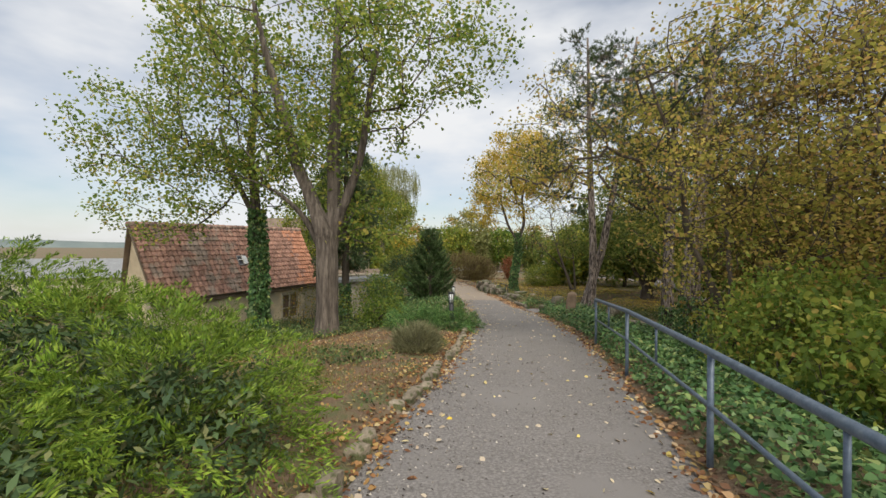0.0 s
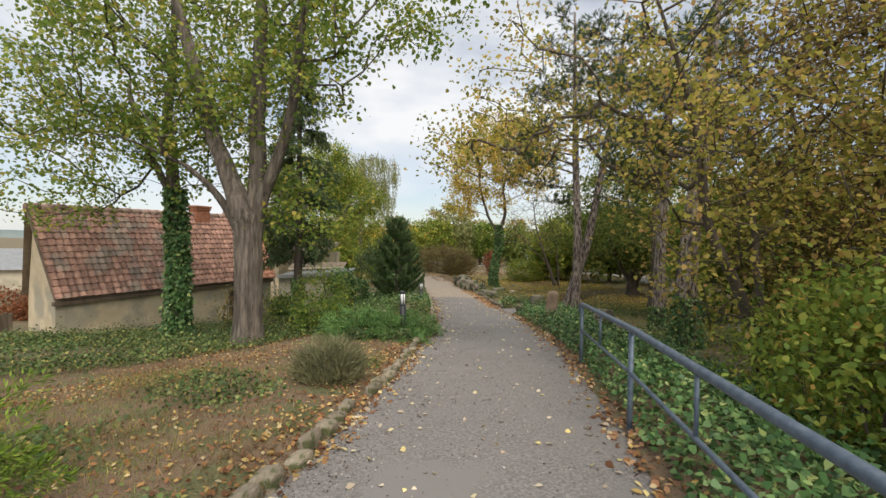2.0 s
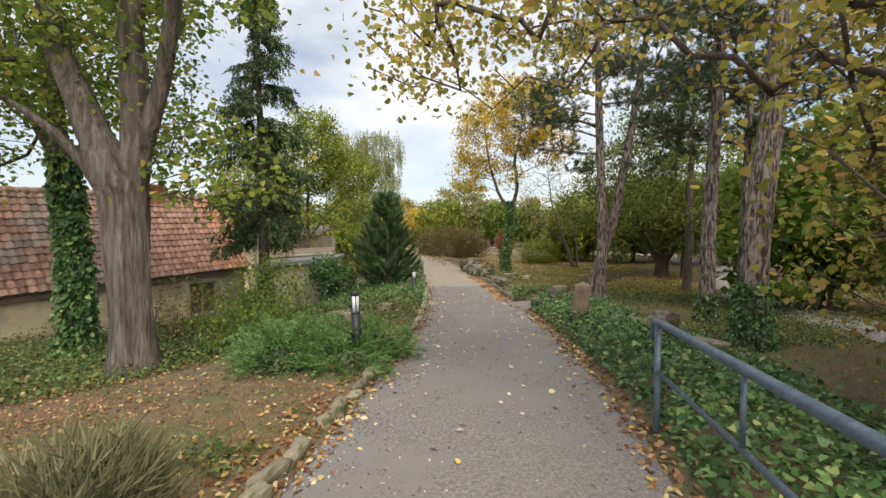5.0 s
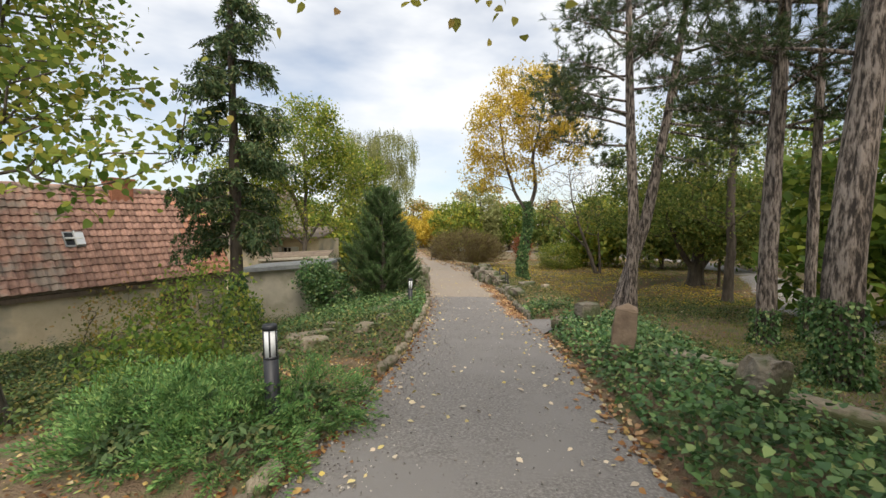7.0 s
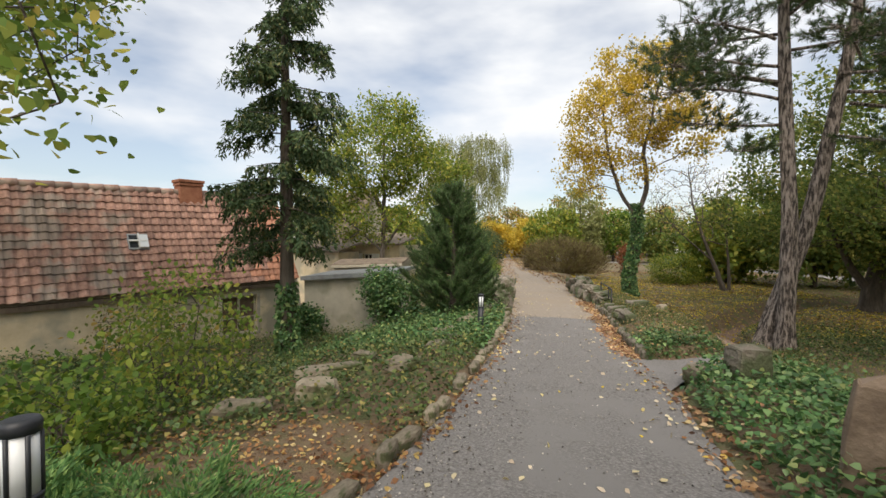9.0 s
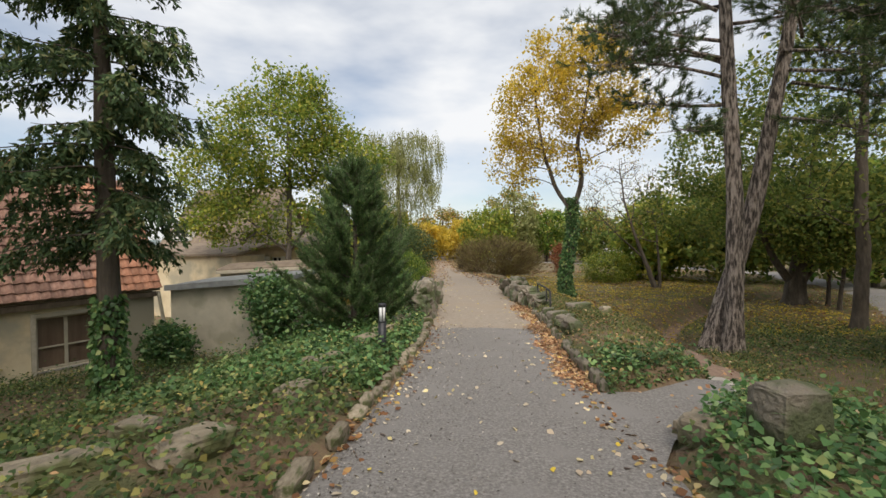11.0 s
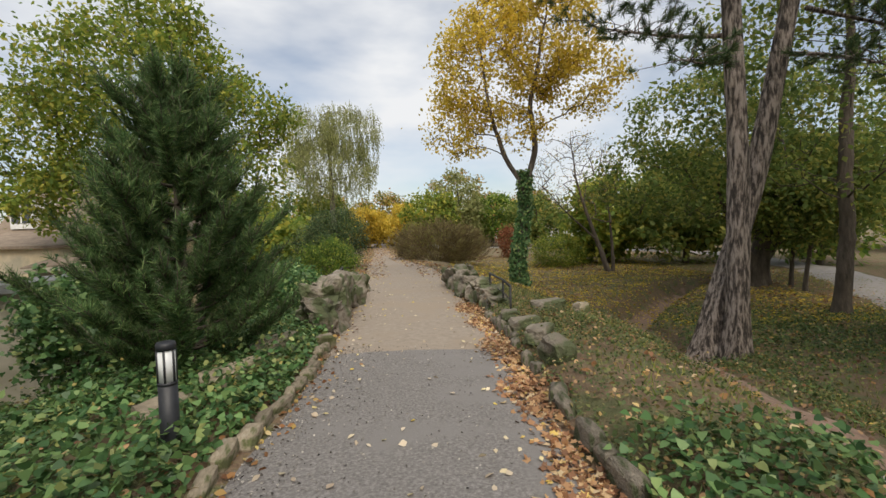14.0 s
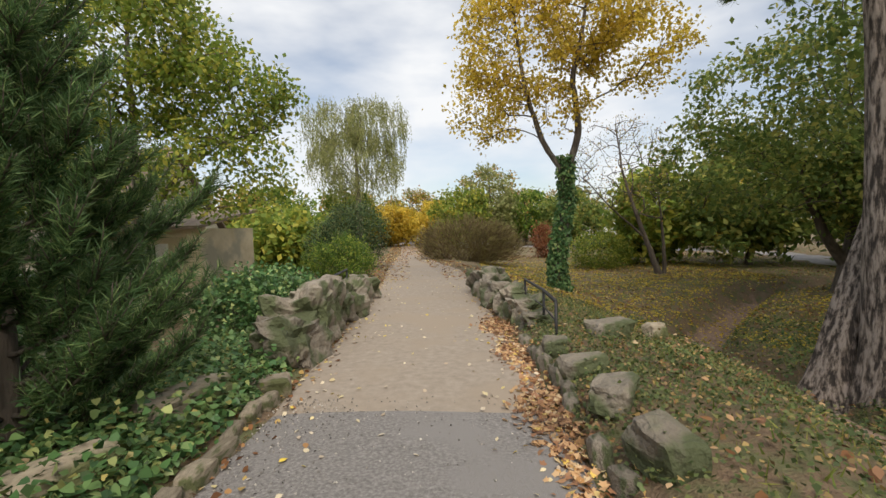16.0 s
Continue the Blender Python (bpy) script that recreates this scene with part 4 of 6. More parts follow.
for (x, y), h, sd, more in THB:
    thick = x > 9
    tree("field_maple", at_ground(x, y, -0.05), [[(0, 0, -0.2, 0.13), (-0.25, 0.1, 1.2, 0.1), (-0.9, 0.3, 2.6, 0.07), (-1.1, 0.2, 4.2, 0.05), (-1.9, 0, h * 0.8, 0.02)], [(0.1, 0, -0.2, 0.1), (0.6, -0.2, 1.3, 0.08), (1.4, -0.5, 2.8, 0.055), (1.5, -0.3, 4.5, 0.035), (2.4, 0, h * 0.75, 0.02)], [(0, 0.1, -0.1, 0.08), (0.2, 0.7, 1.6, 0.06), (0.2, 1.2, 3.6, 0.04)]],
         [(0, 0, h * 0.68, h * 0.34, h * 0.34, h * 0.32), (-0.6, -0.2, h * 0.44, h * 0.24, h * 0.28, h * 0.2), (0.6, 0, h * 0.26, h * 0.3, h * 0.3, h * 0.2)] + more, 950 if thick else 600, 34 if thick else 28, 0.1 if thick else 0.075, RHOMB if thick else LOBED, M_RUSSET if thick else M_THICKET, M_BARKD, "bushy field maple with rusty brown leaves" if thick else "bushy field maple with olive and rusty leaves", sd, spread=0.25, twig=0.008, group="thicket beyond the railing")

# bare tree and bushes on the far lawn
tree("half_bare_tree", at_ground(14.8, 49.8), [[(0, 0, -0.2, 0.2), (-0.6, 0, 1.6, 0.17), (-1.6, 0, 4.0, 0.12), (-2.4, 0, 6.5, 0.07), (-2.8, 0, 9.5, 0.03)], [(0.3, 0, -0.2, 0.12), (0.2, 0, 2.0, 0.09), (-0.2, 0, 5.5, 0.03)], [(-1.0, 0, 2.4, 0.1), (-3.0, 0, 4.2, 0.06), (-4.4, 0, 6.0, 0.03)]],
     [(-2.4, 0, 7.0, 3.4, 2.6, 3.2), (-0.4, 0, 5.5, 1.6, 1.5, 2.2)], 520, 3, 0.13, LEAF, M_BACK, M_BARKD, "half-bare dark tree leaning over the lawn", 61, spread=0.3, twig=0.012)
shrub("yellow_green_bush", at_ground(12.2, 53.5), [(0, 0, 1.2, 2.4, 2.0, 1.3)], 160, 40, 0.14, LEAF, M_WALNUT, "rounded yellow-green bush on the lawn", 62, 0.25)
shrub("brown_bush", at_ground(2.4, 55.0), [(0, 0, 1.5, 3.6, 2.4, 1.7), (2.2, 0, 1.2, 2.2, 2.0, 1.4)], 420, 40, 0.34, NEEDLE, M_BROWNBUSH, "wide brown twiggy bush beside the path", 63, 0.3, dirs_up=True, width=0.14)
shrub("copper_shrub", at_ground(9.5, 62.0), [(0, 0, 1.6, 1.1, 1.0, 1.6)], 90, 30, 0.18, LEAF, M_RED, "small round shrub with copper-red leaves", 64, 0.25)
shrub("clipped_yew", at_ground(-3.6, 45.5), [(0, 0, 1.9, 1.9, 1.6, 2.0), (-1.0, 0, 1.4, 1.8, 1.6, 1.6)], 320, 60, 0.1, RHOMB, M_SPRUCE, "dark rounded yew beside the path", 65, 0.18)
shrub("green_shrub", at_ground(-2.9, 40.5), [(0, 0, 0.95, 1.5, 1.6, 1.1)], 200, 40, 0.1, LEAF, M_GREENLEAF, "leafy green shrub behind the low wall", 66, 0.18)

# willow and autumn trees in the distance
def willow(base, h, r, seed):
    rng = np.random.default_rng(seed)
    ob = thing("weeping_willow", pose(*base), "tall weeping tree with pale grey-green hanging twigs", "tree")
    q = [(0.1 * math.sin(5 * u), 0, h * 0.85 * u - 0.2, 0.4 * (1 - u) + 0.05) for u in np.linspace(0, 1, 20)]
    part("trunk", rough_tube(np.array(q), M_BARK, rng, 10), M_BARK, ob)
    tips = in_ellipsoids(rng, 330, [(r * 0.35, 0, h * 0.82, r * 0.7, r * 0.7, h * 0.16), (-r * 0.45, 0, h * 0.84, r * 0.6, r * 0.6, h * 0.15), (0, 0, h * 0.62, r * 0.95, r * 0.8, h * 0.2)], 0.5)
    limbs = grow([q], tips, rng, twig=0.014)
    v, f = tube_data(limbs, 4)
    part("branchwork", mesh_of("branchwork", v, f, M_BARK, True), M_BARK, ob)
    pts = []
    for t in tips:
        for _ in range(7):
            L = rng.uniform(0.8, 2.8)
            w = np.linspace(0, 1, 14)[:, None]
            pts.append(t + rng.normal(0, 0.35, 3) + w * np.array([rng.normal(0, 0.15), rng.normal(0, 0.15), -L]) + rng.normal(0, 0.05, (14, 3)))
    pts = np.concatenate(pts)
    part("crown", leaf_mesh("crown", pts, rng.uniform(0.18, 0.34, len(pts)), RHOMB, M_WILLOW, rng, dirs=np.repeat([[0, 0, -1.0]], len(pts), 0), width=0.5), M_WILLOW, ob)
    return ob


willow(at_ground(-9.9, 70.0), 17.8, 6.0, 71)
FAR = [(1.5, 84, 9, 4.5, M_WALNUT), (5.5, 87, 12, 4.2, M_WILLOW), (11, 90, 9, 4.5, M_GREENLEAF), (17, 84, 8, 4.5, M_DARKTREE), (-13, 76, 8, 4, M_WALNUT), (-24, 80, 9, 5, M_GREENLEAF), (-16, 88, 9, 5, M_BACK), (-8, 100, 10, 5, M_BACK), (0, 110, 11, 5, M_WALNUT), (-3, 92, 7, 4, M_YELLOW), (6, 100, 14, 6, M_BACK), (13, 104, 10, 5, M_BACK), (22, 110, 11, 6, M_BACK), (34, 100, 12, 7, M_WALNUT), (44, 90, 13, 7, M_BACK), (-14, 58, 5, 4, M_WALNUT), (-20, 62, 7, 4, M_BACK), (-10, 52, 4, 3.2, M_WALNUT),
       (52, 74, 13, 8, M_BACK), (46, 58, 12, 7, M_GREENLEAF), (52, 40, 14, 8, M_BACK), (38, 30, 13, 7, M_GREENLEAF), (30, 66, 10, 5, M_GREENLEAF), (-9, 84, 6, 4, M_YELLOW), (28, 18, 12, 6, M_THICKET), (20, 10, 11, 5, M_THICKET), (19, 26, 9, 4, M_GREENLEAF), (34, 80, 9, 6, M_YELLOW), (16.5, 55, 7.5, 3.2, M_WALNUT), (22, 53, 9, 4, M_DARKTREE), (30, 50, 10, 5, M_GREENLEAF)]
for k, (x, y, h, r, mt) in enumerate(FAR):
    tree("autumn_tree", at_ground(x, y), [[(0, 0, -0.3, 0.22), (0.2, 0, h * 0.4, 0.16), (0, 0, h * 0.9, 0.05)]], [(0, 0, h * 0.58, r, r, h * 0.42), (r * 0.4, 0, h * 0.35, r * 0.7, r * 0.7, h * 0.28), (-r * 0.4, 0, h * 0.3, r * 0.7, r * 0.7, h * 0.25)], 150, 34, 0.52, RHOMB, mt, M_BARKD,
         "distant broadleaf tree in early autumn colour", 80 + k, spread=0.55, group="distant trees", twig=0.014, sides=3, step=1.1)

# leafy bushes beyond the railing
for k, (x, y, r, h) in enumerate([(5.0, 4.6, 1.1, 0.75), (5.5, 6.6, 1.2, 0.95), (6.6, 8.4, 1.3, 1.0), (6.4, 5.2, 1.4, 1.2), (8.2, 9.8, 1.6, 1.2)]):
    shrub("hazel_bush", at_ground(x, y), [(0, 0, h, r, r, h), (0.4, 0.3, h * 1.5, r * 0.7, r * 0.7, h * 0.6)], 230, 26, 0.085, LEAF, M_HAZEL, "leafy yellow-green bush beyond the railing", 130 + k, 0.17, group="bushes beyond the railing")
# junipers
J0 = at_ground(-3.1, 3.9)
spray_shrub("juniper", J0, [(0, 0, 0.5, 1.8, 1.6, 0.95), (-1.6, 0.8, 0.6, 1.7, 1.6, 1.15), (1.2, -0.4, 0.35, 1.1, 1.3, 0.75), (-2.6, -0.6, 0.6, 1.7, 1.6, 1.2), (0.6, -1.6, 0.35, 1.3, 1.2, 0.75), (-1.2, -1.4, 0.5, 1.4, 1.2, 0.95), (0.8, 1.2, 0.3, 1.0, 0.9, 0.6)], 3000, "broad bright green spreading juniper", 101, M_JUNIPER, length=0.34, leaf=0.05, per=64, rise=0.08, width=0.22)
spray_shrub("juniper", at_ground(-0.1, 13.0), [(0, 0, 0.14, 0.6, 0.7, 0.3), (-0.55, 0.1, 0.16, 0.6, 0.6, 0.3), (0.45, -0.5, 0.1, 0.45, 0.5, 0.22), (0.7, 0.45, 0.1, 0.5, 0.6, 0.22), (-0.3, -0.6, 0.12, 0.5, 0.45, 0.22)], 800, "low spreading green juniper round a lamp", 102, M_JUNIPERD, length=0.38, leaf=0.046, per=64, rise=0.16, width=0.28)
# loose shrubs on the slope
shrub("lavender_bush", at_ground(-0.3, 8.8), [(0, 0, 0.18, 0.42, 0.42, 0.26)], 150, 40, 0.13, BLADE, M_SAGE, "small grey-green lavender bush in dry grass", 111, 0.07, dirs_up=True, category="bush", width=0.09)
shrub("garden_hedge", at_ground(-20.5, 24.5), [(0, 0, 0.7, 3.2, 1.0, 0.9), (2.6, 0.5, 0.6, 1.6, 0.9, 0.7)], 260, 26, 0.13, LEAF, M_RED, "russet garden hedge beyond the old house", 112, 0.2)
shrub("wild_shrub", at_ground(-5.6, 18.6), [(0, 0, 1.0, 0.9, 0.8, 0.9)], 120, 6, 0.08, LEAF, M_BACK, "thin straggling shrub in front of the house", 113, 0.16)
shrub("wild_shrub", at_ground(-4.0, 17.6), [(0, 0, 0.8, 0.8, 0.8, 0.7)], 110, 7, 0.08, LEAF, M_WALNUT, "thin straggling shrub in front of the house", 114, 0.16)
shrub("wild_shrub", at_ground(-2.2, 16.4), [(0, 0, 0.9, 0.9, 0.8, 0.9)], 170, 14, 0.075, LEAF, M_HAZEL, "leafy green shrub on the slope", 115, 0.15)
shrub("wild_shrub", at_ground(-1.8, 14.6), [(0, 0, 0.45, 0.8, 0.7, 0.45)], 130, 16, 0.08, LEAF, M_GREENLEAF, "leafy green shrub on the slope", 116, 0.14)
shrub("ivy_mound", at_ground(-3.0, 26.0), [(0, 0, 0.8, 0.9, 0.8, 0.9), (-0.6, 0.3, 1.2, 0.8, 0.6, 0.8)], 200, 26, 0.1, IVYLEAF, M_IVY, "dark ivy mound at the garage corner", 117, 0.14)
shrub("garden_hedge", at_ground(-5.2, 37.5), [(0, 0, 0.7, 1.6, 0.8, 0.7)], 180, 26, 0.1, LEAF, M_BACK, "loose reddish-green garden hedge", 119, 0.16)
shrub("garden_hedge", at_ground(-8.0, 41.0), [(0, 0, 0.8, 2.2, 0.9, 0.8)], 200, 26, 0.12, LEAF, M_GREENLEAF, "loose green garden hedge", 120, 0.18)
shrub("ivy_mound", at_ground(-1.3, 29.4), [(0, 0, 0.5, 0.9, 0.8, 0.65)], 170, 26, 0.08, IVYLEAF, M_IVY, "dark ivy mound behind the rock parapet", 121, 0.12)
shrub("ivy_mound", at_ground(-1.7, 31.8), [(0, 0, 0.5, 0.9, 1.0, 0.65)], 170, 26, 0.08, IVYLEAF, M_IVY, "dark ivy mound behind the rock parapet", 122, 0.12)
shrub("ivy_mound", at_ground(-6.6, 26.0), [(0, 0, 0.5, 0.8, 0.4, 0.6)], 120, 22, 0.1, IVYLEAF, M_IVY, "low dark ivy against the garage wall", 118, 0.12)


# ---- house with the clay roof ----
HU = math.radians(65.7)
H = thing("old_house", Matrix.Translation((-7.34, 26.62, 0)) @ Matrix.Rotation(HU, 4, "Z"), "low old rendered house with a weathered clay-tile roof", "house")
HL, HD, ZE, ZEL, ZR, ZRL = 9.95, 1.7, -0.53, -0.63, 2.72, 2.55
HX = 9.9


def roof_point(x, y):
    """A point of the front roof slope: x along the eave (0 to -HL), y back from the eave (0 to HD)."""
    u = -x / HL
    e, r = ZE + (ZEL - ZE) * u, ZR + (ZRL - ZR) * u
    return Vector((x, y, e + (r - e) * y / HD))


def left_end(y):
    """The skewed verge: the eave is longer than the ridge."""
    return -HX + (HX - HL) * y / HD


def prism(name, pts, depth_vec, material, parent, label=""):
    bm = bmesh.new()
    a = [bm.verts.new(p) for p in pts]
    b = [bm.verts.new(Vector(p) + Vector(depth_vec)) for p in pts]
    n = len(pts)
    bm.faces.new(a)
    bm.faces.new(list(reversed(b)))
    for i in range(n):
        bm.faces.new((a[i], b[i], b[(i + 1) % n], a[(i + 1) % n]))
    bmesh.ops.recalc_face_normals(bm, faces=bm.faces)
    return part(name, bm, material, parent, label)


def holed_wall(name, x0, x1, z0, z1, y0, y1, holes, material, parent):
    """A wall along x with openings (x0, x1, z0, z1) right through it."""
    xs = sorted({x0, x1, *[h[0] for h in holes], *[h[1] for h in holes]})
    zs = sorted({z0, z1, *[h[2] for h in holes], *[h[3] for h in holes]})
    bm = bmesh.new()
    for a, b in zip(xs[:-1], xs[1:]):
        for c, d in zip(zs[:-1], zs[1:]):
            if not any(h[0] <= a and b <= h[1] and h[2] <= c and d <= h[3] for h in holes):
                box(bm, a, b, y0, y1, c, d)
    bmesh.ops.remove_doubles(bm, verts=bm.verts, dist=1e-5)
    inner = [f for f in bm.faces if sum(1 for g in bm.faces if g is not f and set(g.verts) == set(f.verts))]
    bmesh.ops.delete(bm, geom=inner, context="FACES_ONLY")
    return part(name, bm, material, parent)


def window(parent, x0, x1, z0, z1, y, frame_mat, bars=1, cross=True, sash=0.06, pane=None):
    w = part("window", box(bmesh.new(), x0, x1, y + 0.05, y + 0.06, z0, z1), pane or M_GLASS, parent, "dark old window pane")
    bm = bmesh.new()
    box(bm, x0, x0 + sash, y, y + 0.08, z0, z1)
    box(bm, x1 - sash, x1, y, y + 0.08, z0, z1)
    box(bm, x0 + sash, x1 - sash, y, y + 0.08, z1 - sash, z1)
    box(bm, x0 + sash, x1 - sash, y, y + 0.08, z0, z0 + sash)
    for i in range(bars):
        c = x0 + (x1 - x0) * (i + 1) / (bars + 1)
        box(bm, c - 0.035, c + 0.035, y - 0.004, y + 0.076, z0 + sash, z1 - sash)
    if cross:
        c = z0 + (z1 - z0) * 0.42
        box(bm, x0 + sash, x1 - sash, y + 0.004, y + 0.07, c - 0.02, c + 0.02)
    part("window_frame", bm, frame_mat, w)
    part("window_sill", box(bmesh.new(), x0 - 0.06, x1 + 0.06, y - 0.12, y + 0.04, z0 - 0.06, z0 - 0.002, 0.01), M_CONCRETE, w)
    return w


prism("roof", [roof_point(0, 0.03), roof_point(0, HD), roof_point(-HL, HD), roof_point(-HX, 0.03)], (0, 0, -0.1), M_TILEDARK, H)
BX = -9.3
back = [Vector((0, 2 * HD, ZE)), roof_point(0, HD - 0.004), roof_point(-HL, HD - 0.004), Vector((BX, 2 * HD, ZEL))]
prism("roof", back, (0, 0, -0.1), M_TILEDARK, H)
zt = roof_point(-0.1, HD).z - 0.14
prism("gable_wall", [(-0.1, 0.502, -3.4), (-0.1, 0.502, roof_point(0, 0.502).z - 0.14), (-0.1, HD, zt), (-0.1, 2 * HD - 0.2, ZE - 0.1), (-0.1, 2 * HD - 0.2, -3.4)], (-0.3, 0, 0), M_RENDER, H)
zl = roof_point(-HL, HD).z - 0.14
prism("gable_wall", [(-HX + 0.12, 0.2, -3.4), (-HX + 0.12, 0.2, ZEL + 0.1), (-HL + 0.25, HD, zl), (BX + 0.12, 2 * HD - 0.2, ZEL - 0.1), (BX + 0.12, 2 * HD - 0.2, -3.4)], (0.3, 0, 0), M_RENDER, H)
holed_wall("wall", -HX + 0.43, -0.1, -3.4, -0.6, 0.2, 0.5, [(-2.8, -1.55, -2.35, -1.0)], M_RENDER, H)
window(H, -2.8, -1.55, -2.35, -1.0, 0.3, M_PALEWOOD, pane=M_BOARD)
bm = bmesh.new()
box(bm, -2.9, -2.802, 0.17, 0.26, -2.43, -0.9)
box(bm, -1.548, -1.45, 0.17, 0.26, -2.43, -0.9)
box(bm, -2.802, -1.548, 0.17, 0.26, -0.998, -0.9)
part("window_surround", bm, M_PALEWOOD, H)
# eave board, gutter and downpipe
prism("eave_board", [roof_point(0, 0.02) + Vector((0, 0.02, -0.11)), roof_point(-HX, 0.02) + Vector((0, 0.02, -0.11)), roof_point(-HX, 0.02) + Vector((0, 0.05, -0.26)), roof_point(0, 0.02) + Vector((0, 0.05, -0.26))], (0, 0.12, 0), M_WOOD, H, "dark weathered eave board")
tubes("downpipe", [[(-0.05, 0.04, -0.62, 0.05), (-0.03, 0.02, -0.8, 0.05), (0.08, 0.0, -1.6, 0.05), (0.26, -0.02, -3.2, 0.05)]], M_PALEWOOD, H, 10, "pale downpipe at the corner")
# chimney
ch = part("chimney", box(bmesh.new(), -3.62, -2.9, 1.42, 1.98, 1.6, 3.08, 0.01), M_BRICK, H, "red brick chimney stack")
for k, z in enumerate((2.88, 2.99)):
    part("brick_course", box(bmesh.new(), -3.65 - 0.03 * k, -2.87 + 0.03 * k, 1.39 - 0.03 * k, 2.01 + 0.03 * k, z, z + 0.1, 0.008), M_BRICK, ch)
# roof light with a white cross bar
rl = roof_point(-5.08, 0.78)
sl = math.atan2(3.22, HD)
rm = Matrix.Translation(rl) @ Matrix.Rotation(sl, 4, "X")
sk = part("roof_light", box(bmesh.new(), -0.27, 0.27, -0.27, 0.27, 0.02, 0.12, 0.01, rm), M_ZINC, H, "small zinc roof light")
part("pane", box(bmesh.new(), -0.23, 0.0, -0.21, 0.21, 0.121, 0.13, 0, rm), M_GLASS, sk)
# Opal colour in place of glass: the pane's bright reflection is painted on.
part("pane", box(bmesh.new(), 0.03, 0.25, -0.23, 0.2, 0.121, 0.19, 0.005, rm), M_LENS, sk, "pane standing ajar with its reflection painted pale")
bm = bmesh.new()
box(bm, -0.25, 0.25, -0.025, 0.025, 0.131, 0.2, 0, rm)
box(bm, -0.012, 0.024, -0.25, 0.25, 0.131, 0.205, 0, rm)
part("frame", bm, M_WHITE, sk)


def tile_mesh(w, l):
    """A pantile: a shallow S across, a lip at its lower end."""
    prof_x = [0, 0.12, 0.28, 0.45, 0.62, 0.8, 1.0]
    prof_z = [0.018, 0.004, 0.0, 0.012, 0.04, 0.048, 0.03]
    v = []
    for y, up in ((0, 0.05), (l, 0.0)):
        v += [(x * w, y, z + up) for x, z in zip(prof_x, prof_z)]
    v += [(x * w, 0, z + 0.01) for x, z in zip(prof_x, prof_z)]
    f = []
    for j in range(6):
        f.append((j, j + 1, 7 + j + 1, 7 + j))
        f.append((14 + j, 14 + j + 1, j + 1, j))
    return mesh_of("tile", v, f, M_TILE, False)


ROWS_N, COLS_N = 14, 43
TW = HX / COLS_N
TILE = tile_mesh(TW * 1.06, 0.31)
TILE_NEW = TILE.copy()
TILE_NEW.materials[0] = M_TILENEW
made, rest_v, rest_f = 0, [], []
tv = np.array([v.co[:] for v in TILE.vertices])
tf = [tuple(p.vertices) for p in TILE.polygons]
rngt = np.random.default_rng(5)
for c in range(COLS_N):
    for r in range(ROWS_N):
        x, y = -HX + c * TW, r * HD / ROWS_N - 0.02
        if x < left_end(y) - 0.1:
            continue
        o = roof_point(x, max(y, 0))
        ex = (roof_point(x + 0.1, y) - roof_point(x, y)).normalized()
        ey = (roof_point(x, y + 0.1) - roof_point(x, y)).normalized()
        ez = ex.cross(ey).normalized()
        m = Matrix((ex, ey, ez)).transposed().to_4x4()
        m.translation = o + ez * (0.012 + rngt.uniform(0, 0.01)) + ex * rngt.normal(0, 0.006) + ey * rngt.normal(0, 0.008)
        m = m @ Matrix.Rotation(rngt.normal(0, 0.02), 4, "Z") @ Matrix.Rotation(rngt.normal(0, 0.012), 4, "Y")
        if c >= 21 and made < 320:
            t = new("tile", TILE_NEW if c > COLS_N - 9 + rngt.integers(0, 6) else TILE)
            t.parent = H
            t.matrix_basis = m
            made += 1
        else:
            k = len(rest_v)
            rest_v += [tuple(m @ Vector(p)) for p in tv]
            rest_f += [tuple(i + k for i in q) for q in tf]
tagged(part("tile_field", mesh_of("tile_field", rest_v, rest_f, M_TILE), M_TILE, H), kind="stuff")
RT = mesh_of("ridge_tile", *tube_data([[(0, 0, 0, 0.13), (0.4, 0, 0, 0.15)]], 10), M_TILE, True)
for i in range(26):
    x = -HL + i * 0.385
    t = new("ridge_tile", RT)
    t.parent = H
    p = roof_point(x, HD)
    t.matrix_basis = Matrix.Translation((p.x, p.y, p.z - 0.04 + 0.005 * (i % 3))) @ Matrix.Rotation(-math.atan2(ZR - ZRL, HL), 4, "Y")
# boarded gate beside the house
gate = thing("boarded_gate", Matrix.Translation((-11.55, 16.6, -2.1)) @ Matrix.Rotation(HU + 0.3, 4, "Z"), "dark narrow boarded gate beside the house", "gate")
for i in range(5):
    part("board", box(bmesh.new(), -1.0 + i * 0.15, -0.87 + i * 0.15, 0, 0.03, 0, 1.25 + 0.04 * (i % 2), 0.004), M_WOOD, gate)
part("gate_rail", box(bmesh.new(), -1.02, -0.25, 0.031, 0.07, 0.9, 1.0), M_WOOD, gate)

# ---- lean-to garage and the house behind ----
G = thing("lean_to_garage", Matrix.Translation((-7.2, 26.85, 0)) @ Matrix.Rotation(math.radians(3), 4, "Z"), "low rendered garage with a flat zinc-edged roof", "garage")
prism("wall", [(0.0, 0, -3.4), (3.7, 0, -3.4), (3.7, 0, -0.32), (0.0, 0, -0.6)], (0, 2.2, 0), M_GARAGE, G)
prism("roof", [(-0.05, -0.18, -0.58), (3.85, -0.18, -0.3), (3.85, -0.18, -0.17), (-0.05, -0.18, -0.45)], (0, 2.5, 0.05), M_ROOFING, G)
prism("roof_edge", [(-0.05, -0.22, -0.6), (3.88, -0.22, -0.32), (3.88, -0.22, -0.15), (-0.05, -0.22, -0.43)], (0, 0.037, 0), M_ZINC, G, "zinc edge strip")
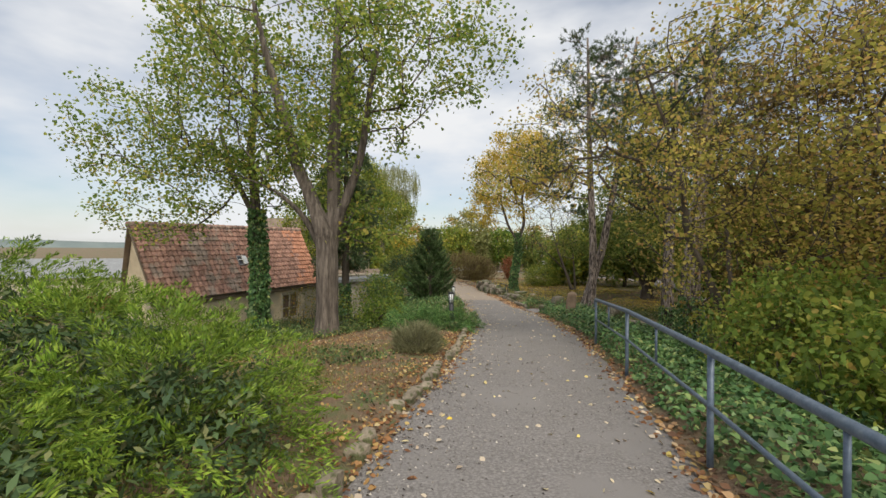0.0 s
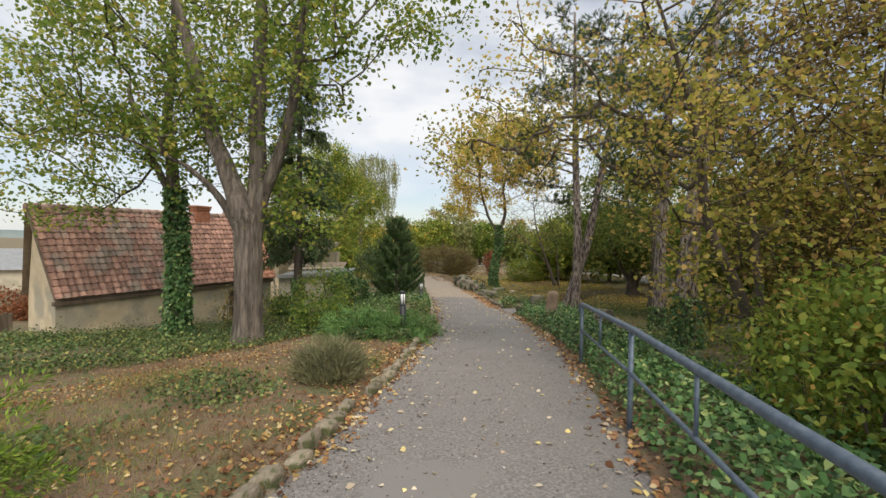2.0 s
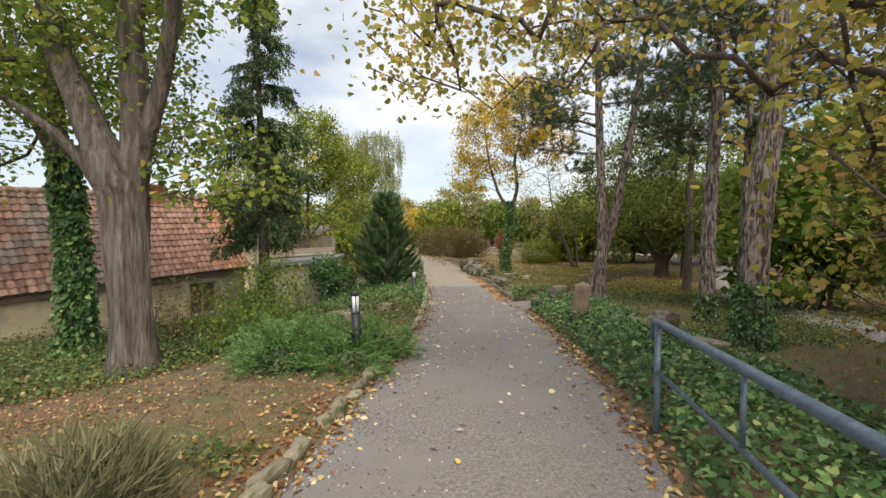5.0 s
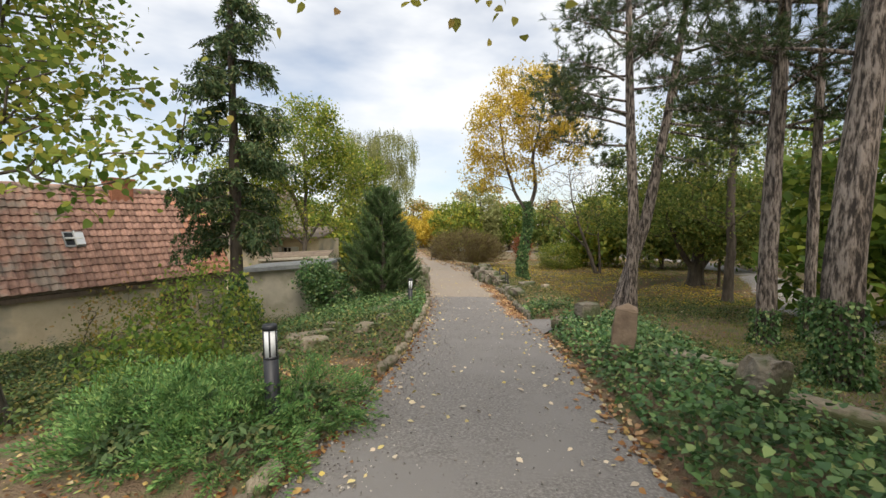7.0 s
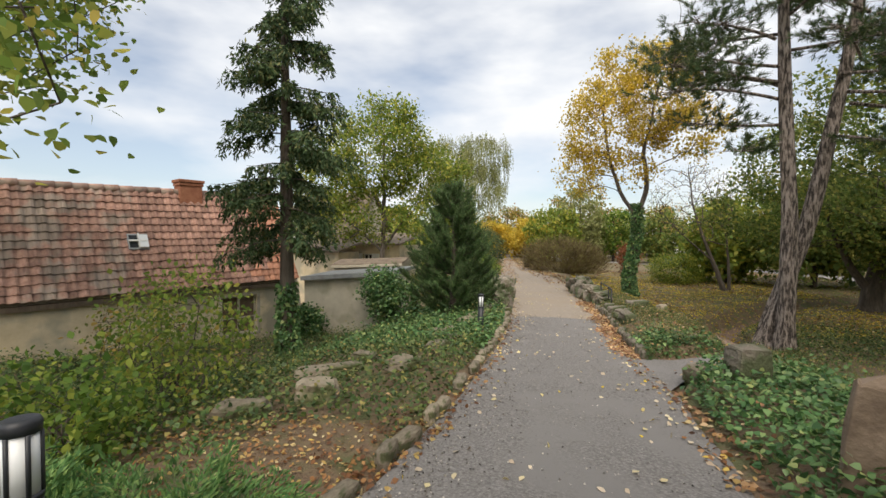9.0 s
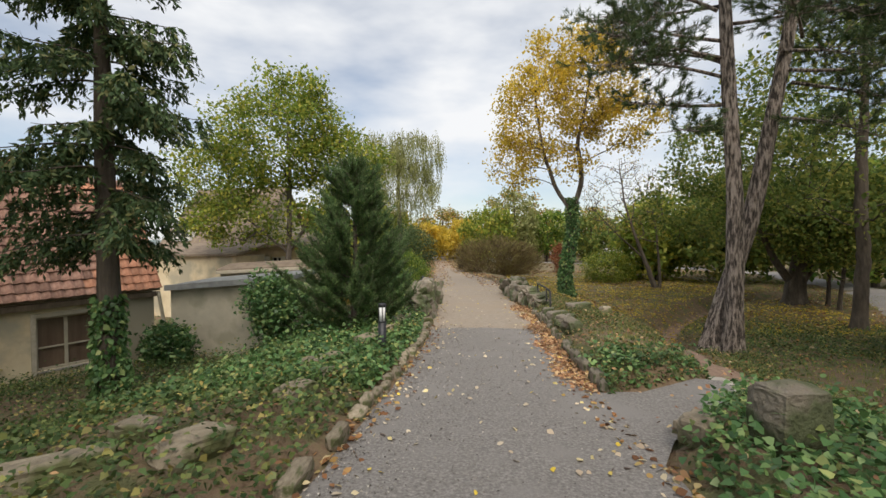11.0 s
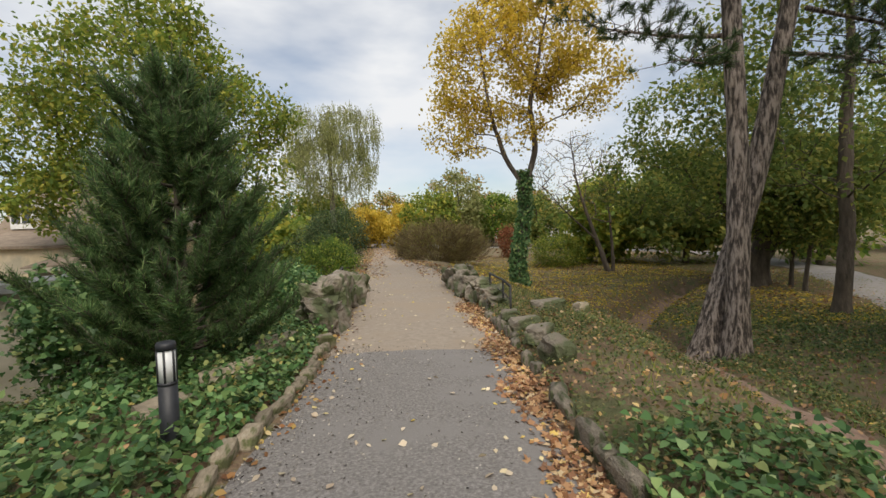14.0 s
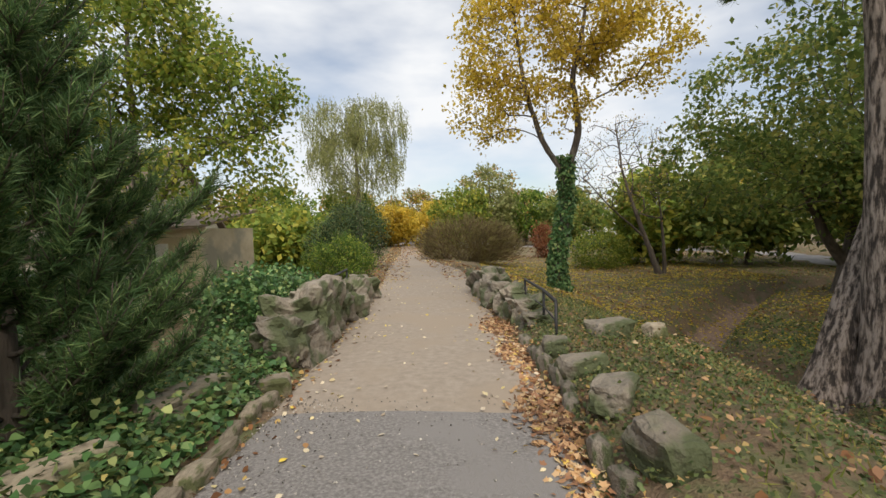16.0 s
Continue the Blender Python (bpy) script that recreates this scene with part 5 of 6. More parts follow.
H2 = thing("beige_house", Matrix.Translation((-17.0, 38.4, 0)) @ Matrix.Rotation(math.radians(-8), 4, "Z"), "beige rendered house with white shutters and a brown tile roof", "house")
WN = [(4.95, 5.65, -0.85, 0.05), (7.35, 8.0, -0.85, 0.05)]
holed_wall("wall", 0, 10.0, -3.6, 0.7, 0, 0.3, WN, M_RENDER, H2)
for k, (a, b, c, d) in enumerate(WN):
    window(H2, a, b, c, d, 0.12, M_WHITE, cross=False)
    for x in (a - 0.57, b + 0.02):
        boxed("shutter", (x, x + 0.55, -0.05, -0.004, c - 0.02, d + 0.02), M_WHITE, H2, 0.008, "white wooden shutter")
for x in (0.0, 6.0):
    prism("gable_wall", [(x, 0.302, -3.6), (x, 0.302, 0.7), (x, 2.9, 4.1), (x, 5.5, 0.7), (x, 5.5, -3.6)], (0.3, 0, 0), M_GARAGE, H2)
prism("roof", [(6.503, -0.3, 0.6), (10.2, -0.3, 0.6), (10.2, 3.2, 1.3), (6.503, 3.2, 1.3)], (0, 0.0, 0.12), M_TILEDARK, H2)
boxed("wall", (9.7, 10.0, 0.302, 3.1, -3.6, 0.6), M_RENDER, H2, 0.0)
prism("roof", [(-0.25, -0.3, 0.5), (6.5, -0.3, 0.5), (6.5, 2.9, 4.25), (-0.25, 2.9, 4.25)], (0, 0.0, 0.13), M_TILEDARK, H2)
prism("roof", [(-0.25, 2.91, 4.25), (6.5, 2.91, 4.25), (6.5, 5.9, 0.5), (-0.25, 5.9, 0.5)], (0, 0.0, 0.13), M_TILEDARK, H2)
boxed("roof_verge", (-0.3, -0.252, -0.3, 0.0, 0.5, 0.65), M_PALEWOOD, H2)
dm = part("dormer", box(bmesh.new(), 0.75, 1.95, -0.1, 1.6, 1.0, 2.3, 0.02), M_WHITE, H2, "small pale dormer")
for x in (0.85, 1.4):
    part("pane", box(bmesh.new(), x, x + 0.45, -0.112, -0.102, 1.25, 2.15), M_GLASS, dm)
AN = thing("garden_annex", Matrix.Translation((-12.4, 34.6, 0)) @ Matrix.Rotation(math.radians(-6), 4, "Z"), "low beige annex with a brown lean-to roof", "shed")
boxed("wall", (-3.2, 2.6, 0, 2.2, -3.4, 0.2), M_RENDER, AN, 0.01)
prism("roof", [(-3.4, -0.25, 0.203), (2.8, -0.25, 0.203), (2.8, 2.4, 0.75), (-3.4, 2.4, 0.75)], (0, 0, 0.1), M_TILEDARK, AN)
SH = thing("shed_roof", Matrix.Translation((-7.6, 29.6, -0.02)) @ Matrix.Rotation(math.radians(3), 4, "Z"), "low outbuilding with a brown leaf-strewn roof", "shed")
prism("roof", [(0, 0, -0.22), (3.4, 0, -0.08), (3.4, 1.0, 0.12), (0, 1.0, -0.02)], (0, 0, 0.08), M_TILEDARK, SH)
boxed("wall", (0.1, 3.3, 0.1, 0.95, -3.3, -0.22), M_GARAGE, SH)
boxed("verge_board", (0, 3.4, -0.05, -0.004, -0.3, -0.18), M_PALEWOOD, SH, m=Matrix.Rotation(-math.atan2(0.14, 3.4), 4, "Y"))

# ---- pipe railing along the path ----
RAIL = [(0.2, -6.0, 0.98), (1.05, -2.5, 0.9), (1.8, 0.7, 0.82), (2.51, 3.97, 0.73), (3.17, 7.23, 0.62), (3.76, 10.35, 0.44)]
R0 = thing("pipe_railing", pose(2.5, 4.0, gz(2.5, 4.0)), "blue-grey painted steel pipe railing in the ivy", "railing")
RO = Matrix.Translation((-2.5, -4.0, -gz(2.5, 4.0)))


def rel(p):
    return tuple(RO @ Vector(p[:3])) + tuple(p[3:])


top = [(x, y, z, 0.034) for x, y, z in RAIL]
fine = []
for a, b in zip(top[:-1], top[1:]):
    for u in np.linspace(0, 1, 8, endpoint=False):
        fine.append(rel(tuple(np.array(a) * (1 - u) + np.array(b) * u)))
fine += [rel(top[-1]), rel((3.78, 10.45, 0.42, 0.034)), rel((3.79, 10.5, 0.36, 0.034)), rel((3.79, 10.5, 0.25, 0.034))]
tubes("top_rail", [fine], M_RAIL, R0, 12)
tubes("lower_rail", [[rel((x, y, z - 0.46, 0.02)) for x, y, z in RAIL]], M_RAIL, R0, 10)
for x, y, z in RAIL:
    tubes("post", [[rel((x, y, z - 0.02, 0.028)), rel((x, y, gz(x, y) - 0.3, 0.028))]], M_RAIL, R0, 10)
for (ax, ay, az), (bx, by, bz) in zip(RAIL[:-1], RAIL[1:]):
    c = ((ax + bx) / 2, (ay + by) / 2, (az + bz) / 2)
    tubes("baluster", [[rel((c[0], c[1], c[2] - 0.02, 0.016)), rel((c[0], c[1], c[2] - 0.46, 0.016))]], M_RAIL, R0, 8)


# ---- bollard lamps ----
def bollard(x, y, topz, lean):
    g = gz(x, y)
    h = topz - g
    ob = thing("bollard_lamp", pose(x, y, g, 0, lean, -35), "dark grey bollard lamp with pale light windows", "lamp", "bollard lamps along the path")
    r = 0.069
    tubes("post", [[(0, 0, -0.15, r), (0, 0, h - 0.33, r)]], M_BOLLARD, ob, 24)
    tubes("collar", [[(0, 0, h - 0.332, r * 1.04), (0, 0, h - 0.31, r * 1.04)]], M_BOLLARD, ob, 24)
    tubes("lens", [[(0, 0, h - 0.312, r * 0.9), (0, 0, h - 0.058, r * 0.9)]], M_LENS, ob, 24, "pale opal light window")
    for k in range(6):
        a = k * math.pi / 3 + 0.4
        tubes("bar", [[(r * 0.94 * math.cos(a), r * 0.94 * math.sin(a), h - 0.31, 0.009), (r * 0.94 * math.cos(a), r * 0.94 * math.sin(a), h - 0.06, 0.009)]], M_BOLLARD, ob, 6)
    tubes("cap", [[(0, 0, h - 0.06, r), (0, 0, h - 0.02, r * 1.02), (0, 0, h - 0.003, r * 0.9), (0, 0, h, r * 0.6)]], M_BOLLARD, ob, 24)
    return ob


bollard(0.46, 13.03, 0.33, -2)
bollard(0.68, 22.2, -0.29, 1)


# ---- stones ----
def rock_mesh(name, dims, seed, boxy=0.45, rough=0.16, sub=3, material=None):
    rng = np.random.default_rng(seed)
    o = rng.uniform(-50, 50, 3)
    bm = bmesh.new()
    bmesh.ops.create_icosphere(bm, subdivisions=sub, radius=1.0)
    for v in bm.verts:
        p = np.array(v.co)
        q = np.sign(p) * np.abs(p) ** boxy
        q = q / max(1e-6, np.max(np.abs(q)) ** 0.55 * np.linalg.norm(q) ** 0.45)
        n1 = noise.noise(Vector(p * 1.3 + o)) * rough * 1.6
        n2 = noise.noise(Vector(p * 3.6 + o)) * rough * 0.6
        n3 = noise.noise(Vector(p * 8.5 + o)) * rough * 0.35
        q = q * (1 + n1 + n2 + n3)
        v.co = Vector((q[0] * dims[0] / 2, q[1] * dims[1] / 2, q[2] * dims[2] / 2))
    me = bpy.data.meshes.new(name)
    bm.to_mesh(me)
    bm.free()
    me.materials.append(material or M_ROCK)
    return me


def boulder(x, y, dims, seed, label, rz=0.0, sink=0.25, material=None, name="boulder", group="", boxy=0.45, rough=0.16, tilt=(0, 0), z=None):
    ob = part(name, rock_mesh(name, dims, seed, boxy, rough, 3, material), material)
    zz = gz(x, y) if z is None else z
    ob.matrix_world = pose(x, y, zz + dims[2] * (0.5 - sink), tilt[0], tilt[1], rz)
    return tagged(ob, label, "rock", group)


boulder(4.66, 15.45, (0.36, 0.18, 0.95), 301, "upright brown standing stone in the ivy", -20, 0.12, M_BROWNSTONE, "standing_stone", boxy=0.14, rough=0.035, tilt=(0, 6))
boulder(4.98, 18.45, (0.5, 0.42, 0.62), 302, "squared grey stone block at the path fork", 15, 0.12, M_ROCK, "stone_block", boxy=0.16, rough=0.05)
boulder(4.45, 18.75, (0.36, 0.3, 0.3), 303, "mossy low rock at the path fork", 40, 0.3, M_STONE, boxy=0.6)
boulder(5.5, 13.75, (0.46, 0.36, 0.75), 304, "pointed grey rock in the ivy", 25, 0.2, M_ROCK, tilt=(8, 10), boxy=0.5)
boulder(6.0, 13.45, (0.9, 0.4, 0.34), 305, "flat brown edging stone on the slope", -50, 0.25, M_STONE)
boulder(5.7, 15.2, (1.2, 0.5, 0.26), 306, "flat brown edging stone on the slope", -60, 0.25, M_STONE)
boulder(5.9, 20.95, (0.32, 2.0, 0.12), 307, "long pale concrete edging slab", -9, 0.6, M_CONCRETE, "edging_slab", boxy=0.25, rough=0.04)
boulder(4.62, 19.2, (0.45, 0.3, 0.26), 309, "mossy low rock at the path fork", 35, 0.3, M_STONE, boxy=0.6)
boulder(6.1, 29.0, (0.36, 0.32, 0.4), 308, "small pale rounded rock on the bank", 20, 0.2, M_STONE, boxy=0.7)
for k, (x, y, dx, dy, dz, rz) in enumerate([(-0.3, 16.5, 0.7, 0.5, 0.45, 10), (-0.75, 17.6, 1.3, 0.55, 0.36, 40), (0.25, 18.0, 0.8, 0.5, 0.3, 60), (-0.55, 18.3, 0.5, 0.45, 0.3, 0), (0.35, 19.6, 0.75, 0.5, 0.3, 70), (0.5, 20.4, 0.6, 0.4, 0.28, 30), (0.05, 21.0, 0.9, 0.5, 0.32, 60), (-0.9, 15.9, 0.8, 0.5, 0.32, 20), (0.2, 22.9, 0.7, 0.5, 0.4, 60), (0.35, 24.0, 1.1, 0.5, 0.38, 65), (0.3, 25.4, 1.3, 0.6, 0.46, 70), (0.75, 26.2, 0.6, 0.5, 0.3, 20)]):
    boulder(x, y, (dx * 0.78, dy * 0.78, dz * 0.85), 320 + k, "weathered flat sandstone boulder in the ivy bank", rz, 0.3, M_STONE, group="boulders on the ivy bank", boxy=0.5)
for k, (x, y, dx, dy, dz, rz) in enumerate([(4.25, 26.35, 0.55, 0.4, 0.3, 20), (5.15, 28.4, 0.75, 0.5, 0.36, 20), (4.3, 25.4, 0.55, 0.38, 0.3, 60), (4.3, 24.35, 0.34, 0.5, 0.36, 15), (4.15, 27.4, 0.35, 0.4, 0.32, 0)]):
    boulder(x, y, (dx, dy, dz), 350 + k, "weathered grey rock on the bank above the stream", rz, 0.25, M_ROCK, group="rocks above the stream", boxy=0.55)
# rock parapets of the little bridge
for side, pts in (("left", [(0.45, 27.5, 1.0, 0.7, 0.8), (0.35, 28.4, 1.1, 0.8, 1.15), (0.2, 29.4, 1.0, 0.75, 1.05), (0.1, 30.4, 0.9, 0.7, 0.8), (0.1, 31.3, 0.9, 0.7, 1.0), (-0.2, 32.4, 0.9, 0.7, 0.85), (-0.3, 33.4, 0.9, 0.7, 0.8), (-0.35, 34.6, 1.0, 0.8, 0.75)]),
                  ("right", [(4.15, 29.4, 0.8, 0.5, 0.45), (4.05, 30.4, 0.9, 0.6, 0.6), (3.95, 31.4, 1.0, 0.7, 0.7), (3.75, 32.5, 1.0, 0.8, 0.75), (3.65, 33.6, 1.0, 0.8, 0.8), (3.55, 34.7, 1.0, 0.8, 0.85), (3.5, 35.8, 1.1, 0.9, 0.9), (3.55, 37.2, 1.1, 0.8, 0.6)])):
    W = thing("rock_parapet", pose(pts[0][0], pts[0][1], gz(pts[0][0], pts[0][1])), "low parapet of rough weathered rocks beside the path", "wall", "bridge parapets")
    for k, (x, y, dx, dy, dz) in enumerate(pts):
        for j, (u, s) in enumerate(((0.0, 1.0), (0.45, 0.7))):
            ob = part("stone", rock_mesh("stone", (dy * s * 1.05, dx * s * 1.1, dz * s), 400 + k * 7 + j + (90 if side == "left" else 0), 0.62, 0.42, 4), M_ROCK, W)
            sg = -1 if side == "left" else 1
            wx, wy = x + 0.28 * u * sg, y + u
            ob.matrix_basis = Matrix.Translation((wx - pts[0][0], wy - pts[0][1], float(prof(wy)) - gz(pts[0][0], pts[0][1]) + dz * s * 0.36)) @ Matrix.Rotation(0.4 * math.sin(k * 3 + j), 4, "Z")
# iron handrails on the bridge
for pts, lab in (([(4.28, 28.0, 0.76), (4.32, 29.4, 0.78), (4.22, 31.4, 0.8)], "right"), ([(-0.05, 29.8, 0.98), (-0.2, 31.6, 0.98), (-0.55, 33.6, 0.98)], "left")):
    b = pts[0]
    bz = float(prof(b[1]))
    R = thing("iron_handrail", pose(b[0], b[1], bz), "thin black iron handrail beside the rocks", "railing", "bridge handrails")
    P = [(x - b[0], y - b[1], float(prof(y)) - bz + h) for x, y, h in pts]
    tubes("top_rail", [[(*p, 0.03) for p in P]], M_IRON, R, 8)
    tubes("lower_rail", [[(p[0], p[1], p[2] - 0.3, 0.013) for p in P]], M_IRON, R, 6)
    for p, (x, y, h) in zip(P, pts):
        tubes("post", [[(*p, 0.025), (p[0], p[1], p[2] - h - 0.15, 0.025)]], M_IRON, R, 8)


def kerb(name, ys, side, label, size=(0.2, 0.42, 0.22), jut=0.0, seed=0, mat=None):
    rng = np.random.default_rng(seed)
    f = edge_l if side < 0 else edge_r
    y0 = ys[0]
    K = thing(name, pose(float(f(y0)), y0, float(prof(y0))), label, "kerb", kind="structure")
    pool = [rock_mesh("stone", (1, 1, 1), 500 + seed * 10 + i, 0.42, 0.13, 2, mat or M_STONE) for i in range(7)]
    for y in ys:
        s = rng.uniform(0.75, 1.3)
        if rng.uniform() < 0.2:
            continue
        ob = new("stone", pool[rng.integers(7)])
        ob.parent = K
        x = float(f(y)) + side * (0.07 + jut) + rng.normal(0, 0.025)
        slope = math.atan2(float(f(y + 0.3) - f(y - 0.3)), 0.6)
        h = size[2] * rng.uniform(0.75, 1.35)
        ob.matrix_basis = Matrix.LocRotScale((x - float(f(y0)), y - y0, float(prof(y)) - float(prof(y0)) + h * rng.uniform(0.0, 0.2)), Euler((rng.normal(0, 0.08), rng.normal(0, 0.1), -slope + rng.normal(0, 0.12))), (size[0] * rng.uniform(0.8, 1.25), size[1] * s, h))


kerb("kerb", np.arange(1.2, 7.6, 0.33), -1, "row of rough sandstone edging stones half covered in leaves", (0.17, 0.26, 0.2), seed=1)
kerb("kerb", np.arange(7.8, 26.5, 0.36), -1, "low sandstone edging stones along the ivy bank", (0.15, 0.38, 0.18), seed=2)
kerb("kerb", np.arange(20.6, 28.6, 0.34), 1, "upright rough edging stones holding back the ivy", (0.17, 0.32, 0.32), 0.05, seed=3, mat=M_ROCK)

# ---- paved fork, dirt track, road ----
fv = [(3.8, 18.2), (4.05, 18.42), (4.32, 18.95), (4.75, 19.5), (5.25, 20.15), (5.75, 20.7), (5.88, 21.3), (5.55, 21.4), (5.05, 20.95), (4.55, 20.55), (4.1, 20.5), (3.8, 20.65)]
fk = part("path_3", mesh_of("path_3", [(x, y, float(prof(y)) + 0.016 - 0.012 * (x < 3.95) - 0.02 * (x > 5.2)) for x, y in fv], [tuple(range(len(fv)))], M_ASPHALT), M_ASPHALT)
tagged(fk, "grey asphalt fork leading off the footpath", "path", kind="structure")


def ribbon(name, line, width, material, label, category, lift, step=0.25, wander=0.0, flat=False):
    line = np.array(line, float)
    L = np.concatenate([[0], np.cumsum(np.linalg.norm(np.diff(line, axis=0), axis=1))])
    s = np.arange(0, L[-1], step)
    c = np.stack([np.interp(s, L, line[:, i]) for i in range(2)], 1)
    for _ in range(int(2 / step) + 2):
        c[1:-1] = 0.25 * c[:-2] + 0.5 * c[1:-1] + 0.25 * c[2:]
    d = np.gradient(c, axis=0)
    d /= np.linalg.norm(d, axis=1)[:, None]
    v, f, m = [], [], 7
    for i, (p, t) in enumerate(zip(c, d)):
        for j in range(m):
            w = (j / (m - 1) - 0.5) * (width + wander * noise.noise((i * 0.35, j, 4)))
            x, y = p[0] + t[1] * w, p[1] - t[0] * w
            v.append((x, y, gz(x, y) + lift * (1 if 0 < j < m - 1 else -1)))
    for i in range(len(c) - 1):
        for j in range(m - 1):
            f.append((i * m + j, i * m + j + 1, (i + 1) * m + j + 1, (i + 1) * m + j))
    return tagged(part(name, mesh_of(name, v, f, material, True), material), label, category, kind="structure")


ribbon("path_4", TRACK, 0.85, M_DIRT, "narrow trodden dirt track beside the pine", "path", 0.045, wander=0.4)
ribbon("ground_2", DITCH[1:], 1.3, M_DIRT, "bare muddy bed of the shallow stream ditch", "ground", 0.02, wander=0.6)
ribbon("road", [(16, 14), (17.5, 24), (19.8, 32), (23.8, 39.5), (28, 48), (29, 60), (22, 78), (0, 96), (-40, 104)], 3.6, M_ROAD, "pale grey asphalt road behind the lawn", "road", 0.06, step=0.5)

# ---- far buildings, vehicles and fields ----
WB = thing("white_building", pose(24, 118, -2.4, 0, 0, -8), "long low white building beyond the car park", "building")
holed_wall("wall", -12, 12, 0, 5.2, 0, 0.4, [(-10 + 4 * i, -8.2 + 4 * i, 2.6, 4.0) for i in range(6)], M_WHITE, WB)
boxed("roof", (-12.4, 12.4, -0.4, 9, 5.203, 5.6), M_ROOFING, WB, 0.02)
boxed("wall", (-12, 12, 0.404, 8.6, 0, 5.2), M_GARAGE, WB, 0.0)
for i in range(6):
    w = part("window", box(bmesh.new(), -10 + 4 * i, -8.2 + 4 * i, 0.3, 0.34, 2.6, 4.0), M_GLASS, WB)


def car(x, y, rz, paint, label):
    ob = thing("car", pose(x, y, gz(x, y) + 0.06, 0, 0, rz), label, "car", "parked cars")
    sec = [(-2.1, 0.3, 0.75), (-1.9, 0.2, 0.95), (-1.2, 0.18, 1.0), (-0.7, 0.18, 1.42), (0.5, 0.18, 1.45), (1.2, 0.18, 1.0), (1.9, 0.2, 0.88), (2.1, 0.3, 0.65)]
    v, f = [], []
    for px, z0, z1 in sec:
        w = 0.82
        t = 0.62 if z1 > 1.2 else 0.78
        v += [(px, -w, z0), (px, -w, min(z1, 0.9)), (px, -t, z1), (px, t, z1), (px, w, min(z1, 0.9)), (px, w, z0)]
    for i in range(len(sec) - 1):
        for j in range(5):
            f.append((i * 6 + j, i * 6 + j + 1, (i + 1) * 6 + j + 1, (i + 1) * 6 + j))
        f.append((i * 6 + 5, i * 6, (i + 1) * 6, (i + 1) * 6 + 5))
    f += [tuple(range(6)), tuple(reversed(range(42, 48)))]
    part("body", mesh_of("body", v, f, paint, True), paint, ob)
    for s in (-1, 1):
        part("side_window", mesh_of("side_window", [(-0.95, s * 0.79, 0.98), (0.95, s * 0.79, 0.98), (0.45, s * 0.66, 1.36), (-0.62, s * 0.66, 1.36)], [(0, 1, 2, 3)], M_GLASS), M_GLASS, ob)
        for px in (-1.3, 1.3):
            tubes("wheel", [[(px, s * 0.66, 0.3, 0.31), (px, s * 0.84, 0.3, 0.31)]], M_RUBBER, ob, 16)
    return ob


car(17.0, 74.0, 15, M_CAR, "dark blue parked car on the far road")
car(21.5, 71.5, 20, M_CAR, "dark blue parked car on the far road")
car(3.0, 84.0, -10, M_CARW, "pale silver parked car on the far road")
GH = thing("greenhouse", pose(-34, 37, gz(-34, 37), 0, 0, 25), "long low pale greenhouse roof in the fields", "greenhouse")
boxed("wall", (-14, 14, 0, 8, 0, 1.7), M_GARAGE, GH)
prism("roof", [(-14.3, -0.4, 1.704), (-14.3, 4, 3.3), (-14.3, 8.4, 1.704)], (28.6, 0, 0), M_ZINC, GH)
hv, hf = [], []
for i in range(80):
    a = math.radians(-20 + i * 220 / 79)
    r = 1500
    h = 16 + 14 * noise.noise((i * 0.11, 0, 7)) + 4 * noise.noise((i * 0.5, 2, 7))
    hv += [(r * math.cos(a), r * math.sin(a), -12), (r * 1.05 * math.cos(a), r * 1.05 * math.sin(a), h)]
    if i:
        k = 2 * i
        hf.append((k - 2, k, k + 1, k - 1))
tagged(part("backdrop", mesh_of("backdrop", hv, hf, M_HILL), M_HILL), "low blue-green hills on the horizon", "hills", kind="structure")
# posts and a bin at the end of the path
BA = thing("wooden_barrier", pose(-0.6, 57.5, gz(-0.6, 57.5) - 0.02), "dark wooden barrier posts beside the path", "barrier")
for x in (0, 0.9, 1.8):
    boxed("post", (x, x + 0.12, 0, 0.12, 0, 1.0), M_WOOD, BA, 0.01)
boxed("bar", (0, 1.92, 0.122, 0.17, 0.75, 0.9), M_WOOD, BA, 0.01)
LB = thing("litter_bin", pose(-1.0, 60.0, gz(-1.0, 60.0) - 0.02), "dark rounded litter bin beside the path", "bin")
tubes("body", [[(0, 0, 0, 0.3), (0, 0, 0.2, 0.36), (0, 0, 1.2, 0.38)]], M_IRON, LB, 16)
tubes("lid", [[(0, 0, 1.2, 0.42), (0, 0, 1.26, 0.42), (0, 0, 1.36, 0.2)]], M_IRON, LB, 16)

# ---- ivy, grass and fallen leaves ----
RNG = np.random.default_rng(77)


def scatter(n, x0, x1, y0, y1, keep):
    x, y = RNG.uniform(x0, x1, n), RNG.uniform(y0, y1, n)
    k = keep(x, y)
    return x[k], y[k]


def patch(x, y, s, o=0.0):
    """Slow noise, 0 to 1, for uneven growth."""
    return 0.5 + 0.25 * (np.sin(x * s + 1.3 * np.sin(y * s * 0.7 + o)) + np.sin(y * s * 1.2 + 1.7 * np.sin(x * s * 0.6 - o)))


def cover(name, label, category, x, y, lift, size, shape, mat, tilt=0.5, dirs=None, width=1.0):
    z = ground(x, y, False) + lift
    me = leaf_mesh(name, np.stack([x, y, z], 1), size, shape, mat, RNG, tilt=tilt, dirs=dirs, width=width, jitter=0.4)
    return tagged(part(name, me, mat), label, category, kind="stuff")


